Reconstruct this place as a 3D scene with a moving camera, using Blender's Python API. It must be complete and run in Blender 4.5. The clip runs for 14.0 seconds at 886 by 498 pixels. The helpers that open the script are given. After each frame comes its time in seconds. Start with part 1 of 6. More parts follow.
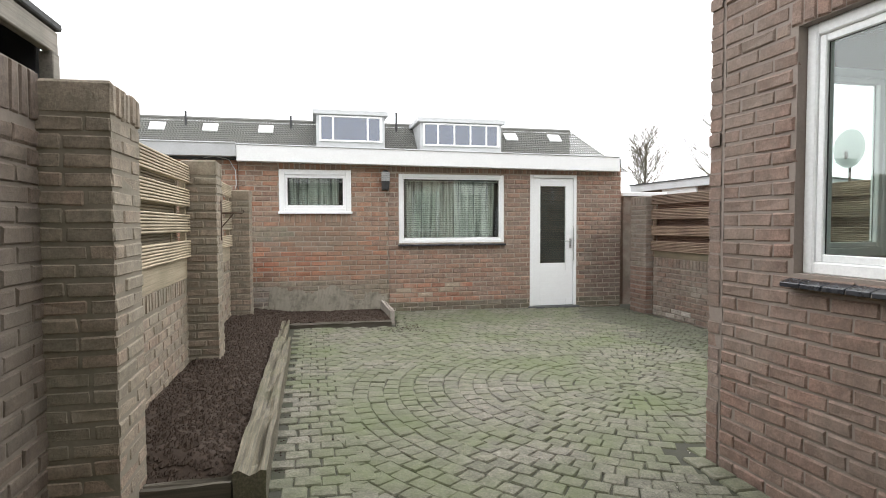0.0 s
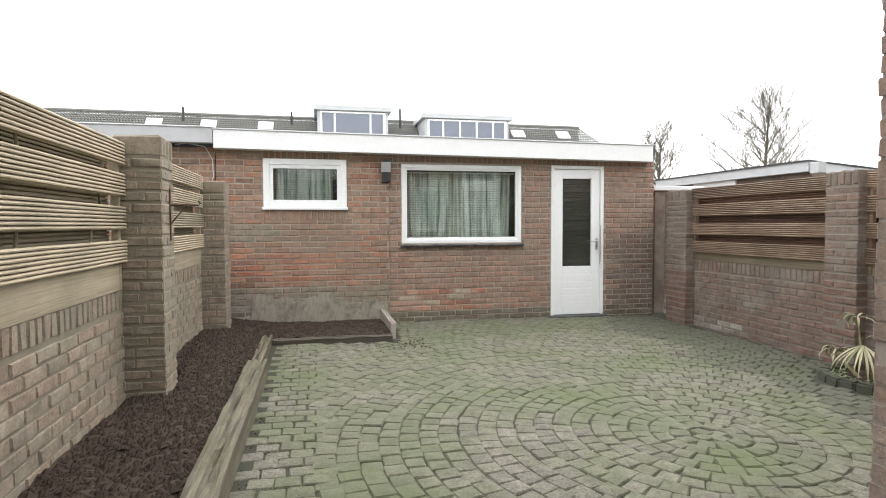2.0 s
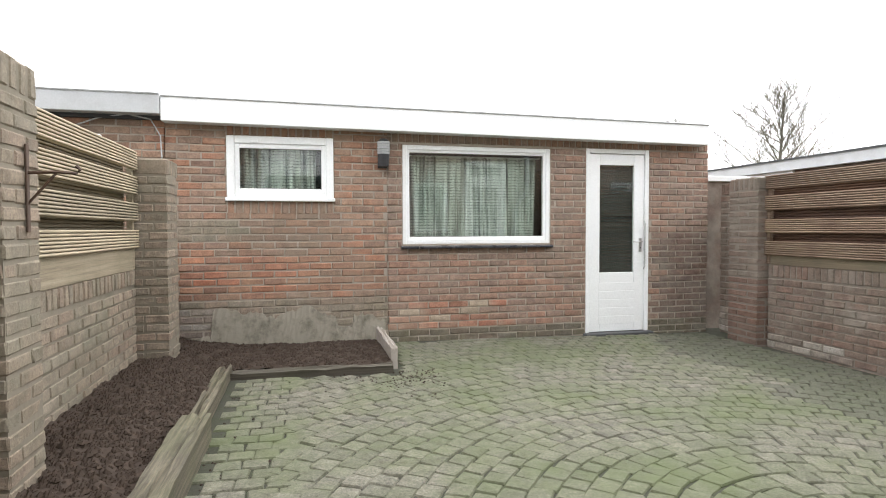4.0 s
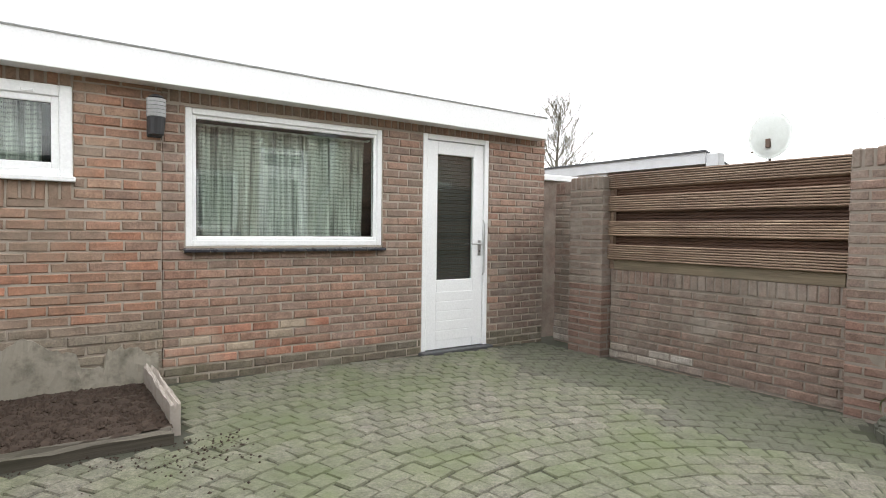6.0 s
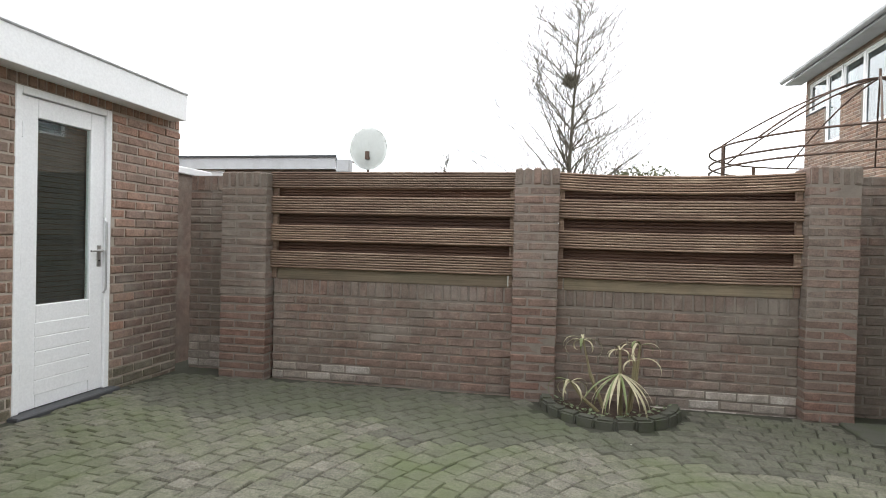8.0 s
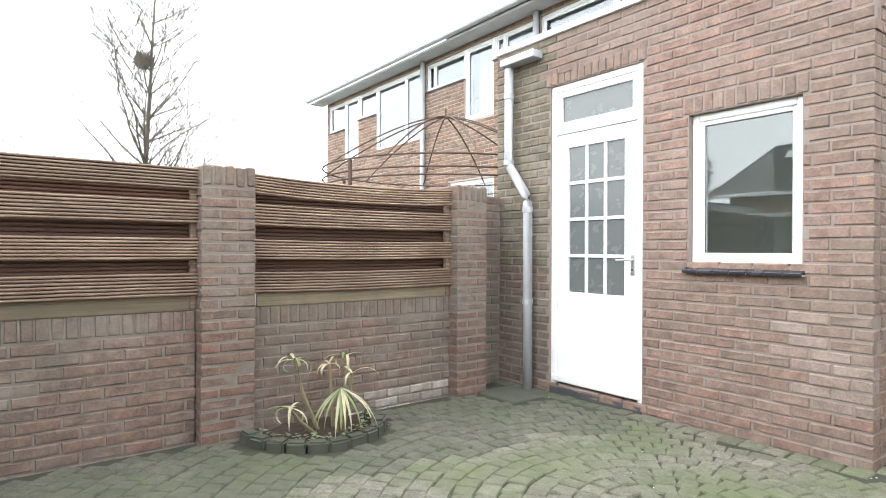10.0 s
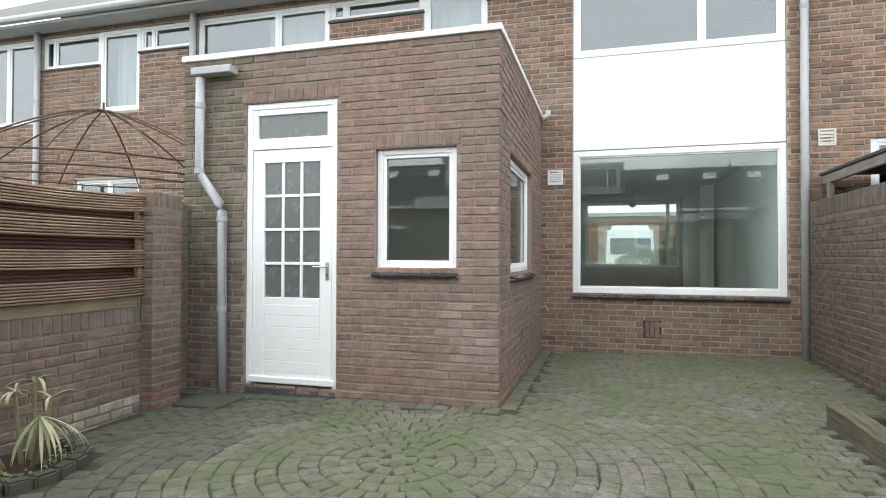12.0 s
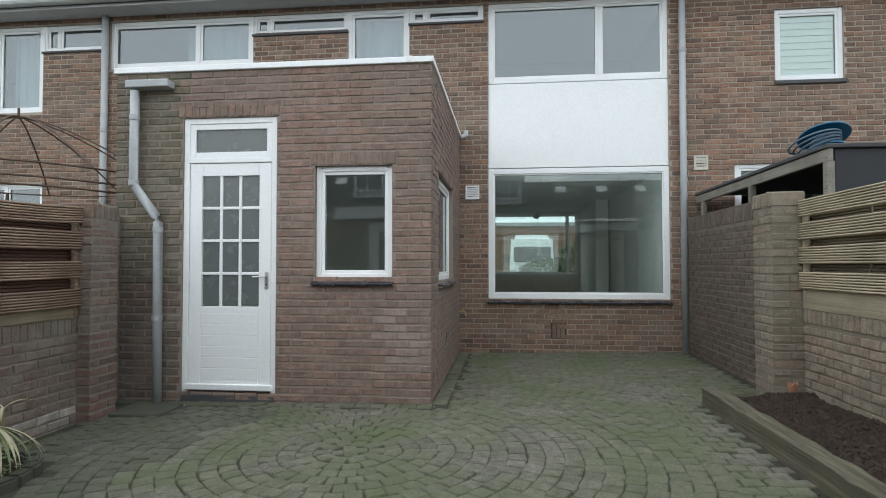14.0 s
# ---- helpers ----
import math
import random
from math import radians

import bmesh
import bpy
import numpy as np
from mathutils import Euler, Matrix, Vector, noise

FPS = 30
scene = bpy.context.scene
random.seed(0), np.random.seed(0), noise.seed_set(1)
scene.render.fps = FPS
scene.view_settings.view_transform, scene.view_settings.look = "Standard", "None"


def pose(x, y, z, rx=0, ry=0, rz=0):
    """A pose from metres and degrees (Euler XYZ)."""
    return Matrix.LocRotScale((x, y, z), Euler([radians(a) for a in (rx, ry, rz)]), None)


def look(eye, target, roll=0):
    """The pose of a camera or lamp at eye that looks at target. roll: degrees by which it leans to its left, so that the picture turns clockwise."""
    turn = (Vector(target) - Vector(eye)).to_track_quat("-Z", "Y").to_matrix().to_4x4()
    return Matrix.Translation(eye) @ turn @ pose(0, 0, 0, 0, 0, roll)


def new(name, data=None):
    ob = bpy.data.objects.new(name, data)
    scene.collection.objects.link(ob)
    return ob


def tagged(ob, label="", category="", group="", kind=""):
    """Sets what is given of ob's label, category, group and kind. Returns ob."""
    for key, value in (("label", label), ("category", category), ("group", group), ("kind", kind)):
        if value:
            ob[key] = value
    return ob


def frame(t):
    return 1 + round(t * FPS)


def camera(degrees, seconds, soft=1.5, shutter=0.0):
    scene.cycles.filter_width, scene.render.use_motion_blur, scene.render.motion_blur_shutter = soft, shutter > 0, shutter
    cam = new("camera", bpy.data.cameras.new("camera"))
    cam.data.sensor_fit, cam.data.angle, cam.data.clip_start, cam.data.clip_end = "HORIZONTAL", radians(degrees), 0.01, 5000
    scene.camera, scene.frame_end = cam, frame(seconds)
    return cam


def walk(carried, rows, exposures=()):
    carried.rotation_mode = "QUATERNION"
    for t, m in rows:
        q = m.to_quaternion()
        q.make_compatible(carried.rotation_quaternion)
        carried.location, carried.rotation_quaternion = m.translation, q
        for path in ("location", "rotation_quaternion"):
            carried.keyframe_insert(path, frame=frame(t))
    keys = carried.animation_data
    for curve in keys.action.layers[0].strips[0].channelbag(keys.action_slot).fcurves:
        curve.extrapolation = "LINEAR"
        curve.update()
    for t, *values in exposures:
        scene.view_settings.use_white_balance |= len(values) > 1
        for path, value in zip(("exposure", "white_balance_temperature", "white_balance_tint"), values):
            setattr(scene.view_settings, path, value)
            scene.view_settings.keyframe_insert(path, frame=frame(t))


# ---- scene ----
cam = camera(75.0, 14.0, soft=1.0)
PATH = [
    (0, (0.869, -0.839, 1.277), (1.311, 1.109, 1.193), -0.2),
    (0.5, (0.886, -0.672, 1.275), (1.324, 1.278, 1.191), -0.2),
    (1, (0.902, -0.438, 1.268), (1.337, 1.512, 1.183), -0.3),
    (1.5, (0.959, -0.065, 1.247), (1.398, 1.884, 1.165), -0.1),
    (2, (1.054, 0.264, 1.247), (1.482, 2.216, 1.163), -0.2),
    (2.5, (1.102, 0.637, 1.229), (1.526, 2.59, 1.147), -0.2),
    (2.7, (1.101, 0.789, 1.208), (1.534, 2.741, 1.137), -0.2),
    (4.8, (1.283, 2.408, 1.155), (1.772, 4.346, 1.086), -0.2),
    (5, (1.316, 2.552, 1.161), (1.848, 4.478, 1.088), -0.1),
    (5.3, (1.349, 2.737, 1.172), (1.998, 4.627, 1.09), -0.2),
    (5.5, (1.352, 2.841, 1.172), (2.109, 4.691, 1.099), 0.2),
    (6, (1.309, 3.13, 1.15), (2.434, 4.782, 1.083), 0.7),
    (6.5, (1.257, 3.414, 1.168), (2.745, 4.749, 1.105), 1.0),
    (7, (1.236, 3.767, 1.169), (2.974, 4.756, 1.114), 1.3),
    (7.5, (1.225, 4.097, 1.15), (3.095, 4.805, 1.106), 1.4),
    (8, (1.234, 4.446, 1.146), (3.194, 4.841, 1.117), 1.4),
    (8.2, (1.251, 4.579, 1.15), (3.236, 4.827, 1.126), 1.7),
    (10.3, (1.996, 5.936, 1.185), (3.461, 4.574, 1.197), 0.5),
    (10.5, (2.046, 6.029, 1.162), (3.424, 4.58, 1.184), 0.8),
    (11, (2.098, 6.231, 1.179), (3.166, 4.541, 1.204), 0.6),
    (11.5, (2.141, 6.441, 1.199), (2.891, 4.587, 1.226), 0.4),
    (12, (2.159, 6.616, 1.2), (2.705, 4.693, 1.228), 0.2),
    (12.5, (2.155, 6.808, 1.194), (2.567, 4.851, 1.224), 0.1),
    (13, (2.185, 6.927, 1.197), (2.511, 4.953, 1.224), -0.0),
    (13.5, (2.251, 7.021, 1.181), (2.522, 5.04, 1.21), -0.1),
    (14, (2.323, 7.13, 1.216), (2.544, 5.143, 1.272), 0.0),
]
EXPOSURES = [(0.0, 1.25, 6650, 10), (2.5, 1.35, 6650, 10), (5.0, 1.5, 6600, 10), (6.0, 1.38, 6600, 10), (6.5, 1.12, 6600, 10), (7.0, 0.95, 6550, 10), (7.5, 0.95, 6500, 10), (8.0, 1.06, 6500, 10), (10.5, 1.85, 6300, 9), (11.0, 1.78, 6300, 9), (11.6, 1.3, 6350, 8), (12.0, 1.02, 6350, 7), (12.5, 0.76, 6230, 6), (13.0, 0.55, 6150, 5), (13.5, 0.4, 6120, 5), (14.0, 0.34, 6090, 5)]
walk(cam, [(t, look(eye, target, roll)) for t, eye, target, roll in PATH], EXPOSURES)


# ---- world and sun: a bright overcast day ----
world = bpy.data.worlds.new("overcast_sky")
scene.world = world
world.use_nodes = True
wn, wl = world.node_tree.nodes, world.node_tree.links
sky = wn.new("ShaderNodeTexSky")
sky.sky_type = "NISHITA"
sky.sun_disc = False
sky.sun_elevation, sky.sun_rotation = radians(52), radians(35)
cloud = wn.new("ShaderNodeMix")
cloud.data_type = "RGBA"
cloud.inputs["Factor"].default_value = 0.9
cloud.inputs["B"].default_value = (12.6, 12.9, 13.3, 1)
wl.new(sky.outputs["Color"], cloud.inputs["A"])
wl.new(cloud.outputs["Result"], wn["Background"].inputs["Color"])
wn["Background"].inputs["Strength"].default_value = 0.1
sun = new("sun", bpy.data.lights.new("sun", "SUN"))
sun.data.energy, sun.data.angle, sun.data.color = 0.8, radians(110), (1.0, 0.97, 0.93)
sun.matrix_world = look((0, 0, 30), (-30 * 0.35, -30 * 0.5, 30 - 30 * 0.79))


# ---- materials ----
def material(name, rough=0.7, metal=0.0, spec=0.5):
    m = bpy.data.materials.new(name)
    m.use_nodes = True
    b = m.node_tree.nodes["Principled BSDF"]
    b.inputs["Roughness"].default_value, b.inputs["Metallic"].default_value = rough, metal
    b.inputs["Specular IOR Level"].default_value = spec
    return m, m.node_tree.nodes, m.node_tree.links, b


def ramp(nodes, stops, interpolation="LINEAR"):
    r = nodes.new("ShaderNodeValToRGB")
    e = r.color_ramp.elements
    r.color_ramp.interpolation = interpolation
    while len(e) < len(stops):
        e.new(0.5)
    for k, (p, c) in enumerate(stops):
        e[k].position, e[k].color = p, (*c, 1)
    return r


def noise_tex(nodes, links, where, scale, detail=4.0, rough=0.55):
    n = nodes.new("ShaderNodeTexNoise")
    n.inputs["Scale"].default_value, n.inputs["Detail"].default_value, n.inputs["Roughness"].default_value = scale, detail, rough
    links.new(where, n.inputs["Vector"])
    return n


def mixed(nodes, links, fac, a, b, blend="MIX"):
    x = nodes.new("ShaderNodeMix")
    x.data_type, x.blend_type = "RGBA", blend
    for key, v in (("Factor", fac), ("A", a), ("B", b)):
        if isinstance(v, bpy.types.NodeSocket):
            links.new(v, x.inputs[key])
        elif isinstance(v, tuple):
            x.inputs[key].default_value = (*v, 1)
        else:
            x.inputs[key].default_value = v
    return x.outputs["Result"]


def place(nodes):
    return nodes.new("ShaderNodeNewGeometry").outputs["Position"]


def bumped(nodes, links, b, height, strength, distance=0.004):
    n = nodes.new("ShaderNodeBump")
    n.inputs["Strength"].default_value, n.inputs["Distance"].default_value = strength, distance
    links.new(height, n.inputs["Height"])
    links.new(n.outputs["Normal"], b.inputs["Normal"])


def each_random(nodes, links):
    """A number from 0 to 1 that differs from piece to piece, joined or single."""
    a = nodes.new("ShaderNodeObjectInfo").outputs["Random"]
    g = nodes.new("ShaderNodeNewGeometry").outputs["Random Per Island"]
    add = nodes.new("ShaderNodeMath")
    add.operation = "ADD"
    links.new(a, add.inputs[0]), links.new(g, add.inputs[1])
    fr = nodes.new("ShaderNodeMath")
    fr.operation = "FRACT"
    links.new(add.outputs[0], fr.inputs[0])
    return fr.outputs[0]


def pieces_material(name, colours, stain, stain_amount, stain2=None, rough=0.85, grain=0.6, lively=0.55):
    """Bricks, setts and the like: a colour for each piece, grain, and two kinds of stain in patches."""
    m, n, l, b = material(name, rough)
    r = each_random(n, l)
    k = len(colours)
    mean = [sum(c[i] for c in colours) / k for i in range(3)]
    colours = [tuple(lively * c[i] + (1 - lively) * mean[i] for i in range(3)) for c in colours]
    base = ramp(n, [(i / k, c) for i, c in enumerate(colours)], "CONSTANT")
    l.new(r, base.inputs["Fac"])
    p = place(n)
    other = n.new("ShaderNodeMath")
    other.operation, other.inputs[1].default_value = "MULTIPLY", 17.37
    l.new(r, other.inputs[0])
    part_of = n.new("ShaderNodeMath")
    part_of.operation = "FRACT"
    l.new(other.outputs[0], part_of.inputs[0])
    shade_of = ramp(n, [(0.0, (1 - 0.22 * lively,) * 3), (0.5, (1.0, 1.0, 1.0)), (1.0, (1 + 0.17 * lively,) * 3)])
    l.new(part_of.outputs[0], shade_of.inputs["Fac"])
    tinted = mixed(n, l, 1.0, base.outputs["Color"], shade_of.outputs["Color"], "MULTIPLY")
    fine = noise_tex(n, l, p, 70, 7, 0.75)
    mid = noise_tex(n, l, p, 14, 5)
    wide = noise_tex(n, l, p, 1.1, 5, 0.62)
    f1 = ramp(n, [(0.3, (0.34, 0.33, 0.32)), (0.7, (1.5, 1.5, 1.5))])
    l.new(fine.outputs["Fac"], f1.inputs["Fac"])
    c = mixed(n, l, grain, tinted, f1.outputs["Color"], "MULTIPLY")
    f2 = ramp(n, [(0.33, (0.6, 0.59, 0.58)), (0.68, (1.24, 1.24, 1.24))])
    l.new(mid.outputs["Fac"], f2.inputs["Fac"])
    c = mixed(n, l, 0.7, c, f2.outputs["Color"], "MULTIPLY")
    f3 = ramp(n, [(0.42, (0, 0, 0)), (0.66, (stain_amount,) * 3)])
    l.new(wide.outputs["Fac"], f3.inputs["Fac"])
    c = mixed(n, l, f3.outputs["Color"], c, stain)
    if stain2:
        w2 = noise_tex(n, l, p, 2.3, 6, 0.65)
        f4 = ramp(n, [(0.5, (0, 0, 0)), (0.72, (stain2[1],) * 3)])
        l.new(w2.outputs["Fac"], f4.inputs["Fac"])
        c = mixed(n, l, f4.outputs["Color"], c, stain2[0])
    l.new(c, b.inputs["Base Color"])
    bumped(n, l, b, fine.outputs["Fac"], 0.8, 0.006)
    return m


def plain_material(name, colour, rough=0.6, metal=0.0, grime=(0.3, 0.28, 0.25), amount=0.25, scale=3.0, bump=0.15, spec=0.5, grain=60):
    """Paint, metal, plastic: one colour with grime in patches and a fine relief."""
    m, n, l, b = material(name, rough, metal, spec)
    p = place(n)
    a = noise_tex(n, l, p, scale, 6, 0.65)
    g = noise_tex(n, l, p, grain, 4, 0.6)
    f = ramp(n, [(0.48, (0, 0, 0)), (0.75, (amount,) * 3)])
    l.new(a.outputs["Fac"], f.inputs["Fac"])
    c = mixed(n, l, f.outputs["Color"], colour, grime)
    f2 = ramp(n, [(0.3, (0.88,) * 3), (0.7, (1.06,) * 3)])
    l.new(g.outputs["Fac"], f2.inputs["Fac"])
    c = mixed(n, l, 0.6, c, f2.outputs["Color"], "MULTIPLY")
    l.new(c, b.inputs["Base Color"])
    fr = ramp(n, [(0.3, (max(rough - 0.1, 0.03),) * 3), (0.7, (min(rough + 0.12, 1),) * 3)])
    l.new(a.outputs["Fac"], fr.inputs["Fac"])
    l.new(fr.outputs["Color"], b.inputs["Roughness"])
    bumped(n, l, b, g.outputs["Fac"], bump, 0.002)
    return m


def wood_material(name, colours, axis, rough=0.8, stain=(0.05, 0.06, 0.04), amount=0.4):
    """Weathered timber with the grain along one world axis."""
    m, n, l, b = material(name, rough)
    mp = n.new("ShaderNodeMapping")
    mp.inputs["Scale"].default_value = [1.6 if i == axis else 75 for i in range(3)]
    p = place(n)
    l.new(p, mp.inputs["Vector"])
    g = noise_tex(n, l, mp.outputs["Vector"], 1.0, 7, 0.7)
    r = ramp(n, [(0.25 + 0.5 * i / (len(colours) - 1), c) for i, c in enumerate(colours)])
    l.new(g.outputs["Fac"], r.inputs["Fac"])
    rnd = ramp(n, [(0, (0.72, 0.7, 0.68)), (1, (1.18, 1.15, 1.1))])
    l.new(each_random(n, l), rnd.inputs["Fac"])
    c = mixed(n, l, 1.0, r.outputs["Color"], rnd.outputs["Color"], "MULTIPLY")
    w = noise_tex(n, l, p, 2.2, 6, 0.65)
    f = ramp(n, [(0.45, (0, 0, 0)), (0.7, (amount,) * 3)])
    l.new(w.outputs["Fac"], f.inputs["Fac"])
    c = mixed(n, l, f.outputs["Color"], c, stain)
    l.new(c, b.inputs["Base Color"])
    bumped(n, l, b, g.outputs["Fac"], 0.6, 0.004)
    return m


def glass_material(name, tint=(1, 1, 1), rough=0.0, mirror=0.12):
    """Window glass: clear through, with the gloss of a pane."""
    m, n, l, b = material(name, rough)
    n.remove(b)
    out = n["Material Output"]
    t, g, x = n.new("ShaderNodeBsdfTransparent"), n.new("ShaderNodeBsdfGlossy"), n.new("ShaderNodeMixShader")
    t.inputs["Color"].default_value = (*tint, 1)
    g.inputs["Roughness"].default_value = rough
    lw = n.new("ShaderNodeLayerWeight")
    lw.inputs["Blend"].default_value = 0.5
    steep = n.new("ShaderNodeMath")
    steep.operation, steep.inputs[1].default_value = "POWER", 4.0
    l.new(lw.outputs["Facing"], steep.inputs[0])
    gloss = n.new("ShaderNodeMapRange")
    gloss.inputs["To Min"].default_value, gloss.inputs["To Max"].default_value = mirror, 1.0
    l.new(steep.outputs[0], gloss.inputs["Value"])
    l.new(gloss.outputs["Result"], x.inputs["Fac"]), l.new(t.outputs[0], x.inputs[1]), l.new(g.outputs[0], x.inputs[2])
    l.new(x.outputs[0], out.inputs["Surface"])
    return m


# brick of each building and garden wall
B_SHED = pieces_material("shed_brick", [(0.287, 0.19, 0.144), (0.333, 0.196, 0.138), (0.265, 0.19, 0.149), (0.241, 0.167, 0.132), (0.345, 0.19, 0.132), (0.287, 0.207, 0.167)], (0.184, 0.155, 0.121), 0.5, ((0.345, 0.287, 0.23), 0.35), lively=0.6)
B_RED = pieces_material("red_shed_brick", [(0.38, 0.184, 0.115), (0.322, 0.172, 0.115), (0.402, 0.196, 0.121), (0.287, 0.184, 0.138), (0.356, 0.23, 0.161), (0.276, 0.196, 0.149)], (0.218, 0.172, 0.127), 0.6, ((0.368, 0.299, 0.23), 0.4), lively=0.8)
B_ANNEX = pieces_material("annex_brick", [(0.259, 0.163, 0.13), (0.24, 0.166, 0.134), (0.296, 0.179, 0.136), (0.221, 0.161, 0.132), (0.276, 0.193, 0.153), (0.24, 0.149, 0.116)], (0.166, 0.14, 0.113), 0.55, ((0.296, 0.256, 0.217), 0.35), lively=0.42)
B_BLOOM = pieces_material("salt_bloomed_brick", [(0.27, 0.195, 0.165), (0.3, 0.225, 0.19), (0.26, 0.18, 0.148), (0.28, 0.215, 0.18)], (0.35, 0.29, 0.25), 0.5, ((0.26, 0.18, 0.145), 0.4), lively=0.8)
B_SETT_DAMP = pieces_material("damp_sett", [(0.095, 0.094, 0.07), (0.107, 0.104, 0.08), (0.082, 0.083, 0.06), (0.118, 0.113, 0.088), (0.098, 0.1, 0.07)], (0.066, 0.074, 0.042), 0.75, ((0.078, 0.095, 0.042), 0.5), 0.8, 0.95)
B_HOUSE = pieces_material("house_brick", [(0.194, 0.111, 0.0765), (0.263, 0.145, 0.0958), (0.155, 0.106, 0.0813), (0.3, 0.175, 0.114), (0.233, 0.154, 0.114), (0.282, 0.193, 0.139)], (0.167, 0.131, 0.103), 0.5, ((0.314, 0.25, 0.195), 0.3), lively=0.75)
B_PALE = pieces_material("weathered_brick", [(0.27, 0.22, 0.165), (0.29, 0.225, 0.17), (0.24, 0.205, 0.155), (0.28, 0.2, 0.15), (0.26, 0.225, 0.175)], (0.15, 0.145, 0.1), 0.5, ((0.33, 0.29, 0.235), 0.35))
MORTAR_PALE = plain_material("pale_mortar", (0.21, 0.182, 0.14), 0.95, grime=(0.11, 0.105, 0.072), amount=0.7, scale=4, bump=0.8)
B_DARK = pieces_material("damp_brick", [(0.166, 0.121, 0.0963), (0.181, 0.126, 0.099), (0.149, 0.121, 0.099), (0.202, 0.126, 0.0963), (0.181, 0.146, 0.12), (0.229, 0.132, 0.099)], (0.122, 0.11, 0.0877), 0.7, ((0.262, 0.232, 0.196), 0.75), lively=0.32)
B_DAMP_RED = pieces_material("damp_red_brick", [(0.2, 0.105, 0.078), (0.165, 0.105, 0.082), (0.225, 0.118, 0.085), (0.14, 0.1, 0.08), (0.185, 0.125, 0.1)], (0.11, 0.085, 0.066), 0.6, ((0.2, 0.16, 0.13), 0.35), lively=0.45)
B_SETT = pieces_material("concrete_sett", [(0.146, 0.142, 0.11), (0.165, 0.156, 0.124), (0.124, 0.121, 0.092), (0.187, 0.174, 0.143), (0.15, 0.145, 0.106), (0.132, 0.132, 0.094)], (0.08, 0.1, 0.04), 0.8, ((0.105, 0.125, 0.052), 0.6), 0.85, 0.95)
MORTAR_ANNEX = plain_material("brown_mortar", (0.262, 0.217, 0.188), 0.95, grime=(0.184, 0.152, 0.131), amount=0.6, scale=4, bump=0.8)
MORTAR = plain_material("mortar", (0.37, 0.32, 0.265), 0.95, grime=(0.23, 0.2, 0.16), amount=0.6, scale=4, bump=0.8)
MORTAR_DARK = plain_material("damp_mortar", (0.2, 0.17, 0.142), 0.95, grime=(0.1, 0.09, 0.07), amount=0.6, scale=4, bump=0.8)
EARTH_JOINT = plain_material("earth_joint", (0.034, 0.034, 0.022), 0.95, grime=(0.036, 0.047, 0.018), amount=0.8, scale=5, bump=1.0)
WHITE = plain_material("white_paint", (0.86, 0.87, 0.87), 0.4, grime=(0.7, 0.69, 0.66), amount=0.1, scale=5, bump=0.1)
GREY_TRIM = plain_material("grey_trim", (0.5, 0.51, 0.52), 0.5, grime=(0.3, 0.3, 0.29), amount=0.4)
SILL = plain_material("dark_glazed_tile", (0.025, 0.027, 0.035), 0.25, grime=(0.1, 0.1, 0.1), amount=0.4)
PVC = plain_material("grey_pvc", (0.42, 0.43, 0.44), 0.45, grime=(0.22, 0.23, 0.2), amount=0.4, scale=6)
METAL = plain_material("brushed_metal", (0.55, 0.55, 0.54), 0.35, 1.0, amount=0.1)
RUST = plain_material("rusty_steel", (0.09, 0.06, 0.045), 0.7, 0.3, grime=(0.2, 0.11, 0.06), amount=0.6, scale=9)
BLACK = plain_material("black_plastic", (0.02, 0.02, 0.022), 0.5, grime=(0.06, 0.06, 0.06))
# palest grain tone is raised as a painted highlight on the ridges
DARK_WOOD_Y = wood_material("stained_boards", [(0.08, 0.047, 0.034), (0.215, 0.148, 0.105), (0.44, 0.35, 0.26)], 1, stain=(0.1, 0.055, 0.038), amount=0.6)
# red-brown back boards, their colour darkened for shade behind the face boards
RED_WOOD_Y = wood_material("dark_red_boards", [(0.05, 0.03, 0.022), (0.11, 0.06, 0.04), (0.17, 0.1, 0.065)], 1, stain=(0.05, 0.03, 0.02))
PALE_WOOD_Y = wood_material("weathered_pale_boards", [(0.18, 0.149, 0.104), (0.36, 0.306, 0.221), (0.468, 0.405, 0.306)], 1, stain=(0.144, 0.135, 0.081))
# the weathered pale wood again, darkened for the shadow in the screens' gaps
PALE_SHADED_Y = wood_material("shaded_back_boards", [(0.09, 0.075, 0.05), (0.2, 0.17, 0.12), (0.28, 0.24, 0.17)], 1, stain=(0.09, 0.085, 0.05))
SLEEPER_Y = wood_material("old_sleeper", [(0.028, 0.024, 0.018), (0.1, 0.09, 0.065), (0.22, 0.195, 0.135)], 1, stain=(0.085, 0.095, 0.04), amount=0.6)
SLEEPER_X = wood_material("old_board", [(0.03, 0.027, 0.022), (0.075, 0.066, 0.052), (0.13, 0.115, 0.09)], 0, stain=(0.05, 0.05, 0.03))
GLASS = glass_material("window_glass", (0.88, 0.93, 0.91), 0.0, 0.085)


